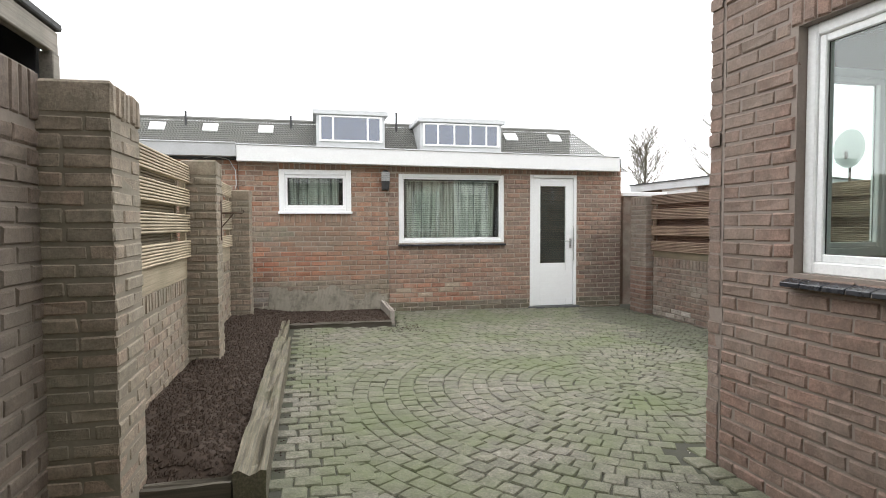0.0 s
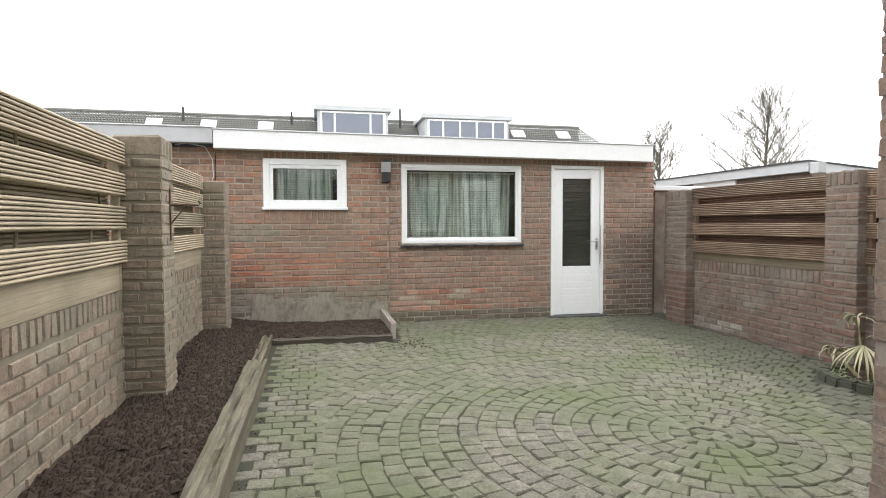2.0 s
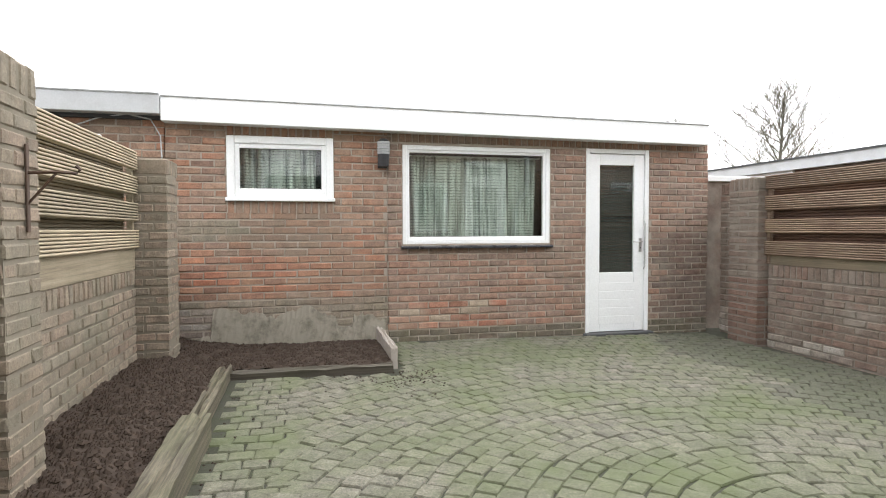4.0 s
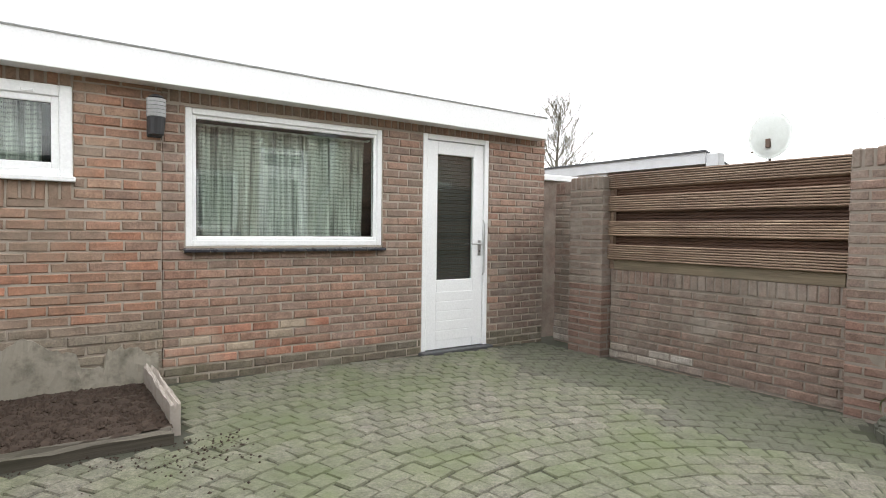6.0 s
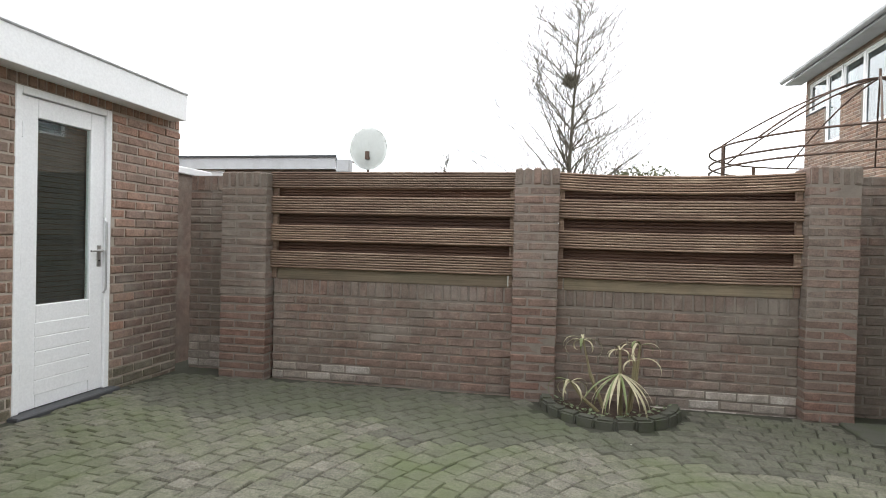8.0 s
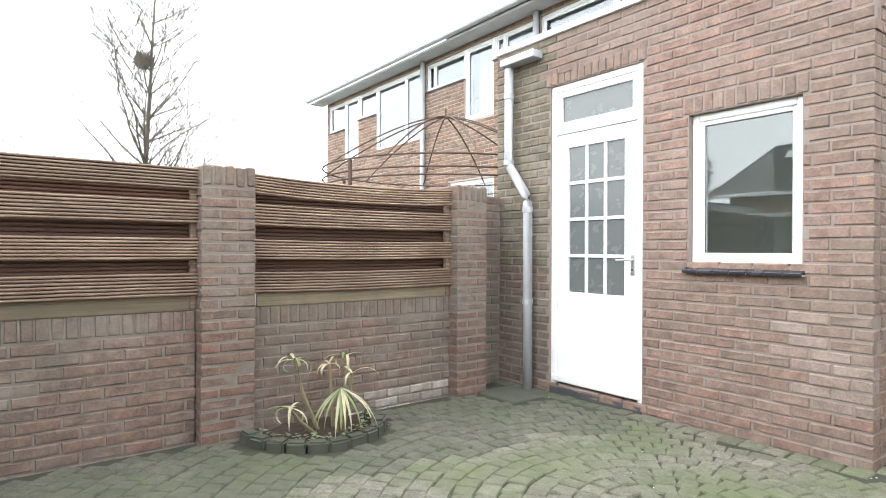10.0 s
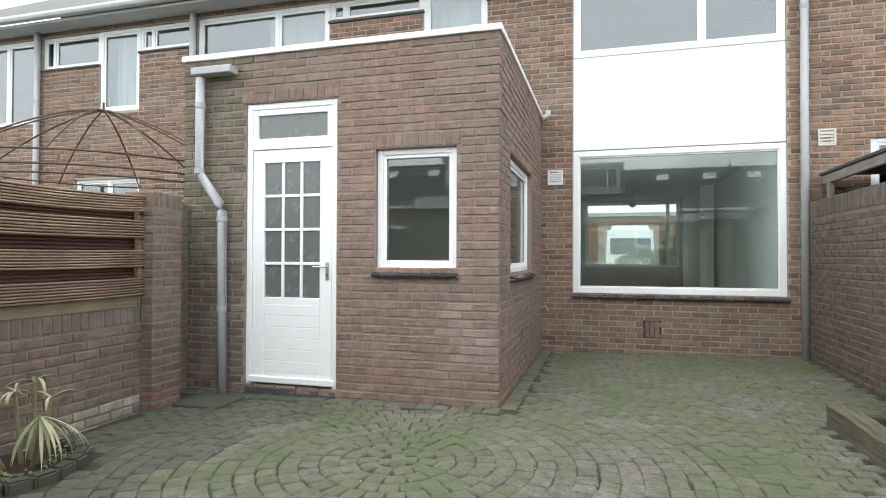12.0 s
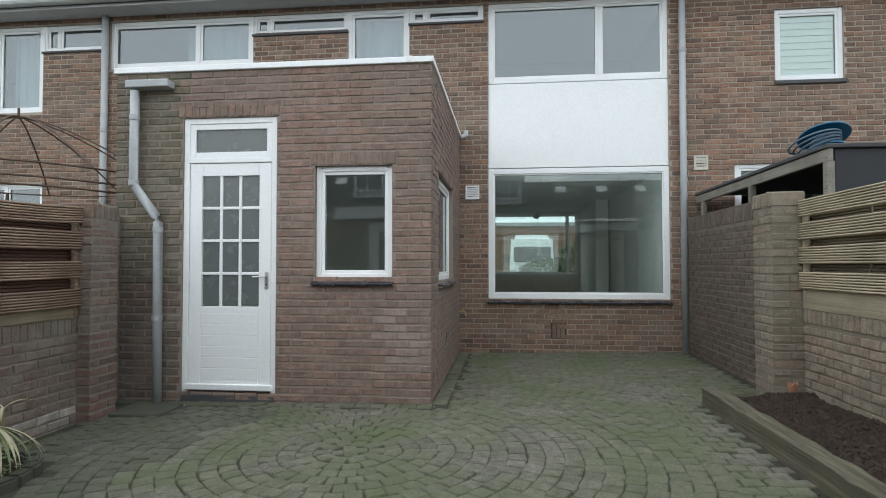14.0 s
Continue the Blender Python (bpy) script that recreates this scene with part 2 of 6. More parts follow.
B_RAW = pieces_material("spalled_brick", [(0.36, 0.165, 0.11), (0.33, 0.175, 0.12), (0.38, 0.19, 0.13), (0.4, 0.32, 0.24), (0.3, 0.18, 0.13)], (0.38, 0.31, 0.24), 0.6, ((0.44, 0.36, 0.28), 0.6), 0.95, lively=1)
B_RAWRED = pieces_material("orange_worn_brick", [(0.43, 0.17, 0.1), (0.36, 0.17, 0.11), (0.46, 0.2, 0.115), (0.3, 0.17, 0.12), (0.4, 0.23, 0.15)], (0.25, 0.18, 0.13), 0.5, ((0.42, 0.31, 0.22), 0.3), 0.9, lively=0.9)
B_WHITE = pieces_material("limewashed_brick", [(0.336, 0.304, 0.264), (0.384, 0.352, 0.312), (0.288, 0.248, 0.208), (0.24, 0.192, 0.16)], (0.16, 0.128, 0.104), 0.5, ((0.192, 0.16, 0.128), 0.6), lively=0.9)
B_MOSSY = pieces_material("mossy_brick", [(0.152, 0.125, 0.0893), (0.179, 0.134, 0.0982), (0.214, 0.187, 0.152), (0.134, 0.117, 0.0848)], (0.107, 0.117, 0.0536), 0.6, ((0.268, 0.25, 0.214), 0.4))
B_HIGH = pieces_material("weathered_brown_brick", [(0.153, 0.115, 0.0907), (0.167, 0.119, 0.0907), (0.14, 0.115, 0.0907), (0.175, 0.129, 0.101)], (0.112, 0.101, 0.0788), 0.5, ((0.24, 0.203, 0.173), 0.3))
SLATE = plain_material("dark_stone", (0.06, 0.062, 0.066), 0.6, grime=(0.14, 0.13, 0.12), amount=0.5)
GLOOM_BLIND = plain_material("dark_blind", (0.055, 0.05, 0.048), 0.6, grime=(0.03, 0.03, 0.03), amount=0.4)
GLASS_UP = glass_material("upstairs_glass", (0.74, 0.81, 0.83), 0.0, 0.12)
FROST = plain_material("obscured_glass", (0.13, 0.145, 0.14), 0.22, grime=(0.1, 0.11, 0.11), amount=0.3, scale=8, bump=0.25, spec=0.6, grain=180)
GLASS_FAR = glass_material("far_glass", (0.36, 0.43, 0.56), 0.03, 0.14)
RIBBED = plain_material("ribbed_glass", (0.4, 0.41, 0.41), 0.15, grime=(0.2, 0.2, 0.2), amount=0.4)
CLOTH = plain_material("pale_cloth", (0.7, 0.72, 0.7), 0.9, grime=(0.55, 0.56, 0.54), amount=0.3)
CREAM = plain_material("cream_plastic", (0.62, 0.59, 0.5), 0.5)
BRASS = plain_material("worn_brass", (0.5, 0.36, 0.16), 0.4, 1.0)
CEMENT = plain_material("old_cement", (0.29, 0.262, 0.212), 0.95, grime=(0.1, 0.09, 0.066), amount=1.0, scale=7, bump=1.0, grain=35)
CONCRETE = plain_material("pale_concrete", (0.38, 0.34, 0.3), 0.9, grime=(0.2, 0.18, 0.15), amount=0.6, scale=9, bump=0.8)
SOIL = plain_material("garden_soil", (0.042, 0.03, 0.023), 0.95, grime=(0.088, 0.062, 0.047), amount=0.7, scale=25, bump=1.0, spec=0.2)
GRIT = plain_material("pale_grit", (0.5, 0.48, 0.42), 0.9)
CLAY = plain_material("terracotta", (0.4, 0.17, 0.1), 0.85)
KERB = plain_material("mossy_concrete", (0.065, 0.066, 0.05), 0.9, grime=(0.06, 0.075, 0.03), amount=0.7, scale=7, bump=0.8)
STALK = plain_material("plant_stalk", (0.2, 0.17, 0.09), 0.8)
LEAF_DRY = plain_material("yellowed_leaf", (0.36, 0.33, 0.21), 0.6, grime=(0.22, 0.2, 0.1), amount=0.6, scale=20)
LEAF_GREEN = plain_material("green_leaf", (0.12, 0.15, 0.05), 0.6)
LEAF_PALE = plain_material("pale_leaf", (0.15, 0.19, 0.1), 0.6)
LEAF_OLIVE = plain_material("olive_leaf", (0.11, 0.115, 0.05), 0.7)
LEAF_HEDGE = plain_material("hedge_leaf", (0.075, 0.13, 0.04), 0.6)
BARK = plain_material("grey_bark", (0.13, 0.115, 0.09), 0.9, grime=(0.1, 0.12, 0.06), amount=0.5)
ROOF_TILE = plain_material("grey_roof_tile", (0.125, 0.125, 0.115), 0.85, grime=(0.24, 0.24, 0.208), amount=0.5, scale=2)
GREY_WOOD = wood_material("grey_timber", [(0.13, 0.12, 0.1), (0.28, 0.26, 0.23), (0.36, 0.34, 0.3)], 1)
BOARD_Y = wood_material("mossy_board", [(0.1, 0.078, 0.05), (0.19, 0.15, 0.1), (0.25, 0.205, 0.14)], 1)
TAR = plain_material("tarred_felt", (0.03, 0.032, 0.036), 0.8, grime=(0.07, 0.07, 0.07), amount=0.5)
BLUE = plain_material("blue_plastic", (0.01, 0.12, 0.24), 0.4, grime=(0.02, 0.07, 0.12), amount=0.4)
HOSE = plain_material("blue_grey_hose", (0.07, 0.12, 0.18), 0.45)
DISH = plain_material("white_dish", (0.62, 0.64, 0.62), 0.5, grime=(0.4, 0.42, 0.38), amount=0.5)
BIN = plain_material("green_plastic", (0.02, 0.1, 0.04), 0.5)


# ---- building helpers ----
def mesh_of(name, verts, faces, mats):
    me = bpy.data.meshes.new(name)
    me.from_pydata([tuple(v) for v in verts], [], faces)
    for m in (mats if isinstance(mats, (list, tuple)) else [mats]):
        me.materials.append(m)
    me.update()
    return me


def thing(name, label, category, x=0, y=0, z=0, turn=0, group="", kind=""):
    return_ob = new(name)
    return_ob.empty_display_size = 0.1
    return_ob.matrix_world = pose(x, y, z, 0, 0, turn)
    return tagged(return_ob, label, category, group, kind)


def part(name, bm, mat, parent=None, label="", smooth=False):
    me = bpy.data.meshes.new(name)
    bmesh.ops.recalc_face_normals(bm, faces=bm.faces)
    bm.to_mesh(me)
    bm.free()
    me.materials.append(mat)
    if smooth:
        me.polygons.foreach_set("use_smooth", [True] * len(me.polygons))
    ob = new(name, me)
    ob.parent = parent
    return tagged(ob, label)


def box(x0, y0, z0, x1, y1, z1, bevel=0.0, bm=None, segments=1):
    bm = bm or bmesh.new()
    made = bmesh.ops.create_cube(bm, size=1, matrix=Matrix.Translation(((x0 + x1) / 2, (y0 + y1) / 2, (z0 + z1) / 2)) @ Matrix.Diagonal((abs(x1 - x0), abs(y1 - y0), abs(z1 - z0), 1)))
    if bevel:
        edges = {e for v in made["verts"] for e in v.link_edges}
        bmesh.ops.bevel(bm, geom=list(edges), offset=bevel, segments=segments, affect="EDGES")
    return bm


def tube(points, radius, sides=10, bm=None, closed=False):
    """A round bar or pipe along points."""
    bm = bm or bmesh.new()
    pts = [Vector(p) for p in points]
    rings = []
    for i, p in enumerate(pts):
        a, c = (pts[i - 1] if i or closed else p), (pts[(i + 1) % len(pts)] if i < len(pts) - 1 or closed else p)
        d = (c - a).normalized()
        up = Vector((0, 0, 1)) if abs(d.z) < 0.95 else Vector((1, 0, 0))
        s = d.cross(up).normalized()
        u = s.cross(d)
        r = radius[i] if isinstance(radius, (list, tuple)) else radius
        rings.append([bm.verts.new(p + r * (math.cos(2 * math.pi * k / sides) * s + math.sin(2 * math.pi * k / sides) * u)) for k in range(sides)])
    for i in range(len(rings) - (0 if closed else 1)):
        a, c = rings[i], rings[(i + 1) % len(rings)]
        for k in range(sides):
            bm.faces.new((a[k], a[(k + 1) % sides], c[(k + 1) % sides], c[k]))
    if not closed:
        bm.faces.new(rings[0]), bm.faces.new(rings[-1])
    return bm


def disc(x, y, z, r, depth, axis="Z", sides=24, bm=None, r2=None):
    bm = bm or bmesh.new()
    turn = {"Z": Matrix(), "X": Matrix.Rotation(math.pi / 2, 4, "Y"), "Y": Matrix.Rotation(math.pi / 2, 4, "X")}[axis]
    bmesh.ops.create_cone(bm, cap_ends=True, segments=sides, radius1=r, radius2=r if r2 is None else r2, depth=depth, matrix=Matrix.Translation((x, y, z)) @ turn)
    return bm


# ---- bricks ----
PITCH, COURSE, JOINT = 0.221, 0.071, 0.011
rng = random.Random(4)
brick_cache = {}


def brick_points(w, d, h, chamfer, jit):
    """A brick with softened edges and a rough outline; its front is at y = 0 and looks to -y."""
    c = chamfer
    v = []
    for sx in (0, 1):
        for sz in (0, 1):
            v.append((w * sx + rng.uniform(-jit, jit), d, h * sz))
    for sx in (0, 1):
        for sz in (0, 1):
            v.append((w * sx + rng.uniform(-jit, jit), c * 1.4, h * sz + rng.uniform(-jit, jit)))
    for sx in (0, 1):
        for sz in (0, 1):
            v.append((c + (w - 2 * c) * sx + rng.uniform(-jit, jit), rng.uniform(-jit, jit), c + (h - 2 * c) * sz + rng.uniform(-jit, jit)))
    return v


BRICK_FACES = [(8, 10, 11, 9), (4, 6, 10, 8), (5, 9, 11, 7), (4, 8, 9, 5), (6, 7, 11, 10), (0, 2, 6, 4), (1, 5, 7, 3), (0, 4, 5, 1), (2, 3, 7, 6)]


def brick_mesh(w, d, h, mat, chamfer=0.004, jit=0.0022):
    key = (round(w, 2), round(d, 3), round(h, 3), mat.name, rng.randrange(4))
    if key not in brick_cache:
        brick_cache[key] = mesh_of("brick", brick_points(round(w, 2) if abs(w - round(w, 2)) < 0.004 else w, d, h, chamfer, jit), BRICK_FACES, mat)
    return brick_cache[key]


later = []   # the bricks of walls, laid at the end of the file


def lay(parent, name, pieces, mat, near, limit=300, d=0.095, chamfer=0.006, jit=0.0032):
    """Lays pieces (u, v, w, h, out, tilt) on parent: those within near as objects of their own, the others as one joined part."""
    single, rest = [], list(pieces)
    if near:
        rest.sort(key=lambda p: not (near[0] <= p[0] <= near[1] and near[2] <= p[1] <= near[3]))
        single, rest = rest[:limit], rest[limit:]
    for u, v, w, h, out, tilt in single:
        ob = new(name, brick_mesh(w, d, h, mat, chamfer, jit))
        ob.parent = parent
        ob.location = (u, -out, v)
        ob.rotation_euler = (0, tilt, 0)
    if rest:
        verts, faces = [], []
        for u, v, w, h, out, tilt in rest:
            k = len(verts)
            verts += [(u + a, b - out, v + c - a * math.tan(tilt)) for a, b, c in brick_points(w, d, h, chamfer, jit)]
            faces += [tuple(k + i for i in f) for f in BRICK_FACES]
        ob = new(name + "work", mesh_of(name + "work", verts, faces, mat))
        ob.parent = parent
        ob.location = (0, 0, 0)
        tagged(ob, kind="stuff")


def holed_slab(us, vs, solid, y0, y1):
    """A wall's core: cells of a grid, those with solid(i, j) filled, with reveals round the openings."""
    verts, faces = [], []
    nu, nv = len(us), len(vs)
    for y in (y0, y1):
        for v in vs:
            for u in us:
                verts.append((u, y, v))
    at = lambda i, j, k: k * nu * nv + j * nu + i
    full = lambda i, j: 0 <= i < nu - 1 and 0 <= j < nv - 1 and solid(i, j)
    for j in range(nv - 1):
        for i in range(nu - 1):
            if not full(i, j):
                continue
            faces.append((at(i, j, 0), at(i + 1, j, 0), at(i + 1, j + 1, 0), at(i, j + 1, 0)))
            faces.append((at(i, j, 1), at(i, j + 1, 1), at(i + 1, j + 1, 1), at(i + 1, j, 1)))
            if not full(i - 1, j):
                faces.append((at(i, j, 0), at(i, j + 1, 0), at(i, j + 1, 1), at(i, j, 1)))
            if not full(i + 1, j):
                faces.append((at(i + 1, j, 0), at(i + 1, j, 1), at(i + 1, j + 1, 1), at(i + 1, j + 1, 0)))
            if not full(i, j - 1):
                faces.append((at(i, j, 0), at(i, j, 1), at(i + 1, j, 1), at(i + 1, j, 0)))
            if not full(i, j + 1):
                faces.append((at(i, j + 1, 0), at(i + 1, j + 1, 0), at(i + 1, j + 1, 1), at(i, j + 1, 1)))
    return verts, faces


def brick_wall(name, label, x, y, z, turn, length, height, thick, mat, mortar, openings=(), soldiers=(), near=None, u0=0.0, gaps=(), rough=0.006, kind="structure", limit=300, bare=(), zones=(), start_ext=0.0, end_cut=0.0):
    """A wall seen from its -y side (before the turn): core, then courses of brick laid round its openings (u0, u1, v0, v1) and soldier bands."""
    us = sorted({0.005, length - 0.005, *[c for o in openings for c in o[:2]]})
    vs = sorted({0.0, height, *[c for o in openings for c in o[2:4]]})
    inside = lambda u, v, zones: any(a <= u <= b and c <= v <= d for a, b, c, d in zones)
    verts, faces = holed_slab(us, vs, lambda i, j: not inside((us[i] + us[i + 1]) / 2, (vs[j] + vs[j + 1]) / 2, openings), 0.0045, thick)
    wall = new(name, mesh_of(name, verts, faces, mortar))
    wall.matrix_world = pose(x, y, z, 0, 0, turn)
    tagged(wall, label, "wall", kind=kind)
    pieces = []
    n = int(height / COURSE + 1e-6)
    course = height / n
    blocked = [*openings, *soldiers, *bare]
    for j in range(n):
        v = j * course
        mid = v + course / 2
        cuts = sorted((a, b) for a, b, c, d in blocked if c < mid < d)
        first_u, last_u = (-start_ext if j % 2 else 0.0), (length - end_cut if j % 2 else length)
        runs, start = [], first_u
        for a, b in cuts:
            if a > start:
                runs.append((start, a))
            start = max(start, b)
        if start < last_u:
            runs.append((start, last_u))
        shift = u0 + (PITCH / 2 if j % 2 else 0) + rng.uniform(-0.012, 0.012)
        for a, b in runs:
            k = math.floor((a - shift) / PITCH)
            while shift + k * PITCH < b - 0.02:
                p, q = max(a, shift + k * PITCH), min(b, shift + (k + 1) * PITCH)
                k += 1
                if q - p < 0.035:
                    continue
                l0 = 0 if p == a and a == first_u else JOINT / 2
                l1 = 0 if q == b and b == last_u and not (end_cut and j % 2) else JOINT / 2
                pieces.append((p + l0, v + JOINT / 2 + rng.uniform(-0.0015, 0.0015), q - p - l0 - l1, course - JOINT, rng.uniform(0, rough), rng.uniform(-0.004, 0.004)))
    for a, b, c, d in soldiers:
        k = max(1, round((b - a) / COURSE))
        w = (b - a) / k
        for i in range(k):
            pieces.append((a + i * w + JOINT / 2, c + JOINT / 2, w - JOINT, d - c - JOINT, rng.uniform(0, rough) + 0.001, 0.0))
    for zone, other in zones:
        own = [p for p in pieces if inside(p[0] + p[2] / 2, p[1] + p[3] / 2, [zone])]
        pieces = [p for p in pieces if p not in own]
        later.append((wall, "brick", own, other, near, 100))
    later.append((wall, "brick", pieces, mat, near, limit))
    return wall


def brick_pillar(label, x, y, z, wide, deep, height, mat, mortar, cap=0.14, group="garden wall pillars", low=None):
    """A free pillar, wide along y and deep along x, whose bricks are whole; a row on edge closes its top."""
    core = box(-deep / 2 + 0.007, -wide / 2 + 0.007, -0.1, deep / 2 - 0.007, wide / 2 - 0.007, height - 0.02)
    pil = part("brick_pillar", core, mortar)
    pil.matrix_world = pose(x, y, z)
    tagged(pil, label, "pillar", group)
    n = round((height - cap) / COURSE)
    c = (height - cap) / n
    for j in range(n):
        split = (0.66, 0.34) if j % 2 else (0.34, 0.66)
        v, at = j * c, -wide / 2
        for f in split:
            w = f * wide
            cut = deep * rng.choice((0.36, 0.5, 0.64))
            for x0, x1 in ((-deep / 2, cut - deep / 2), (cut - deep / 2, deep / 2)):
                ob = new("brick", brick_mesh_full(x1 - x0 - JOINT / 2, w - JOINT / 2, c - JOINT, low if low and j < 0.45 * n else mat, 0.008))
                ob.parent = pil
                ob.location = ((x0 + x1) / 2 + rng.uniform(-0.003, 0.003), at + w / 2 + rng.uniform(-0.003, 0.003), v + c / 2)
                ob.rotation_euler = (0, rng.uniform(-0.008, 0.008), rng.uniform(-0.012, 0.012))
            at += w
    k = max(2, round(wide / 0.068))
    w = wide / k
    for i in range(k):
        ob = new("brick", brick_mesh_full(deep, w - 0.008, cap - 0.008, mat, 0.012))
        ob.parent = pil
        ob.location = (rng.uniform(-0.004, 0.004), -wide / 2 + (i + 0.5) * w, height - cap / 2 + rng.uniform(-0.004, 0.004))
        ob.rotation_euler = (rng.uniform(-0.02, 0.02), rng.uniform(-0.015, 0.015), 0)
    return pil


def brick_mesh_full(sx, sy, sz, mat, chamfer=0.006):
    key = ("full", round(sx, 3), round(sy, 3), round(sz, 3), mat.name, rng.randrange(4))
    if key not in brick_cache:
        bm = box(-sx / 2, -sy / 2, -sz / 2, sx / 2, sy / 2, sz / 2, chamfer)
        for v in bm.verts:
            v.co += Vector((rng.uniform(-1, 1), rng.uniform(-1, 1), rng.uniform(-1, 1))) * 0.003
        me = bpy.data.meshes.new("brick")
        bm.to_mesh(me)
        bm.free()
        me.materials.append(mat)
        brick_cache[key] = me
    return brick_cache[key]


def level(x, y=0):
    """The height of the yard, which falls a little away from the bed."""
    return 0.005 - 0.015 * min(max(x, -0.5), 6.2)


# ---- ground ----
def sheet(name, x0, y0, x1, y1, z, mat, label, category):
    me = mesh_of(name, [(x0, y0, z), (x1, y0, z), (x1, y1, z), (x0, y1, z)], [(0, 1, 2, 3)], mat)
    return tagged(new(name, me), label, category, kind="structure")


FAR_GROUND = plain_material("far_ground", (0.12, 0.12, 0.1), 0.95, grime=(0.07, 0.09, 0.04), amount=0.6, scale=0.5)
sheet("ground", -400, -400, 400, 400, -0.25, FAR_GROUND, "dull grey-green open ground around the houses", "ground")
me = mesh_of("pavement", [(-0.3, -1.3, level(-0.3) + 0.001), (6.3, -1.3, level(6.2) + 0.001), (6.3, 8.0, level(6.2) + 0.001), (-0.3, 8.0, level(-0.3) + 0.001)], [(0, 1, 2, 3)], EARTH_JOINT)
pavement = tagged(new("pavement", me), "mossy grey concrete setts laid in rings over the yard", "paving", kind="structure")

# ---- walls ----
SHED_Y, ANNEX_Y, ANNEX_X, HOUSE_Y = 7.795, 1.945, 3.005, -1.195
SW, BW, SD = (0.415, 1.44, 1.446, 2.08), (2.15, 3.812, 1.0, 2.045), (4.247, 5.043, -0.06, 2.065)
AD, AW, AS = (4.47, 5.40, 0.0, 2.62), (3.37, 4.10, 1.09, 2.14), (-0.15, 1.37, 1.05, 2.16)
SIDE = ANNEX_Y - 0.112


def local(o, x0, z0):
    return (o[0] - x0, o[1] - x0, o[2] - z0, o[3] - z0)


def flipped(o, x0, z0):
    return (x0 - o[1], x0 - o[0], o[2] - z0, o[3] - z0)


Z0 = -0.12
# the shed
brick_wall("wall_shed_red", "older orange-red brick shed wall with a cement plinth", -0.14, SHED_Y, Z0, 0, 2.13, 2.32, 0.11, B_RED, MORTAR, [local(SW, -0.14, Z0)], [(0.555, 1.58, 2.2, 2.31), (0.555, 1.58, 1.43, 1.566)], (0, 2.2, 0.35, 1.5), zones=[((0, 0.52, 0, 0.5), B_WHITE), ((0, 2.13, 0, 0.58), B_PALE), ((0, 0.75, 1.18, 1.36), B_PALE), ((0.1, 1.5, 0.62, 1.0), B_RAWRED)])
brick_wall("wall_shed_brown", "brown brick shed wall with a soldier course on top", 1.99, SHED_Y, Z0, 0, 3.84, 2.32, 0.11, B_SHED, MORTAR, [local(BW, 1.99, Z0), local(SD, 1.99, Z0)], [(0.05, 3.84, 2.185, 2.32)], (0, 3.9, 0.45, 1.2), zones=[((0, 3.9, 0, 0.22), B_MOSSY), ((0, 1.32, 0.2, 0.36), B_RAW), ((0.1, 1.1, 0.36, 0.43), B_RAW), ((0.32, 1.24, 0.43, 0.5), B_RAW), ((3.2, 3.9, 0, 1.2), B_DARK)])
brick_wall("wall_neighbour_shed", "orange-red brick wall of the adjoining shed", -4.2, SHED_Y + 0.004, Z0, 0, 4.055, 2.4, 0.11, B_RED, MORTAR, near=(3.2, 4.1, 1.2, 2.4))
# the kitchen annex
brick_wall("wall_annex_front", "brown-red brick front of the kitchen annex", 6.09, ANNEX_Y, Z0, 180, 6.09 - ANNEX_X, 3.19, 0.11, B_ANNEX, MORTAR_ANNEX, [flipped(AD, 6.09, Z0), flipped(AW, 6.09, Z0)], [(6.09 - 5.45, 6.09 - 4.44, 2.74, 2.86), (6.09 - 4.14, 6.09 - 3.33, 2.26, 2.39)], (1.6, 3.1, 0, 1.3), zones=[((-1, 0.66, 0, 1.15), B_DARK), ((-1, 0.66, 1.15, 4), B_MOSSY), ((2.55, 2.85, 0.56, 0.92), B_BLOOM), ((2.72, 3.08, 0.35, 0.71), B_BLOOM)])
brick_wall("wall_annex_side", "brown-red brick side of the kitchen annex", ANNEX_X, SIDE, Z0, -90, SIDE - HOUSE_Y, 3.19, 0.11, B_ANNEX, MORTAR_ANNEX, [(SIDE - AS[1], SIDE - AS[0], AS[2] - Z0, AS[3] - Z0)], [(SIDE - AS[1] - 0.04, SIDE - AS[0] + 0.04, 2.28, 2.4)], (0, 1.0, 0, 2.4))
brick_wall("wall_annex_east", "mossy brick outer side of the kitchen annex", 6.09, HOUSE_Y, Z0, 90, ANNEX_Y - 0.112 - HOUSE_Y, 3.19, 0.11, B_MOSSY, MORTAR_ANNEX)
# the row of houses
LW, UW = (0.065, 2.59, 0.735, 2.605), (0.07, 2.59, 3.85, 5.02)
HX = 16.4
TALL = [(3.75, 4.68), (6.16, 8.50), (9.64, 10.47), (11.79, 13.8), (14.66, 15.4)]
TALL_LOW = [3.4, 4.28, 3.64, 3.5, 3.45]
STRIP = [(2.66, 3.75), (4.68, 6.16), (8.55, 9.64), (10.47, 11.74), (13.8, 14.66), (15.4, 16.3)]
STRIP_LOW = [4.78, 4.72, 4.6, 4.46, 4.4, 4.3]
LOW_WIN = (9.62, 10.97, 1.3, 2.5)
NEXT_UP, NEXT_LOW = (-2.24, -1.35, 3.745, 4.75), (-2.1, -0.80, 1.6, 2.62)
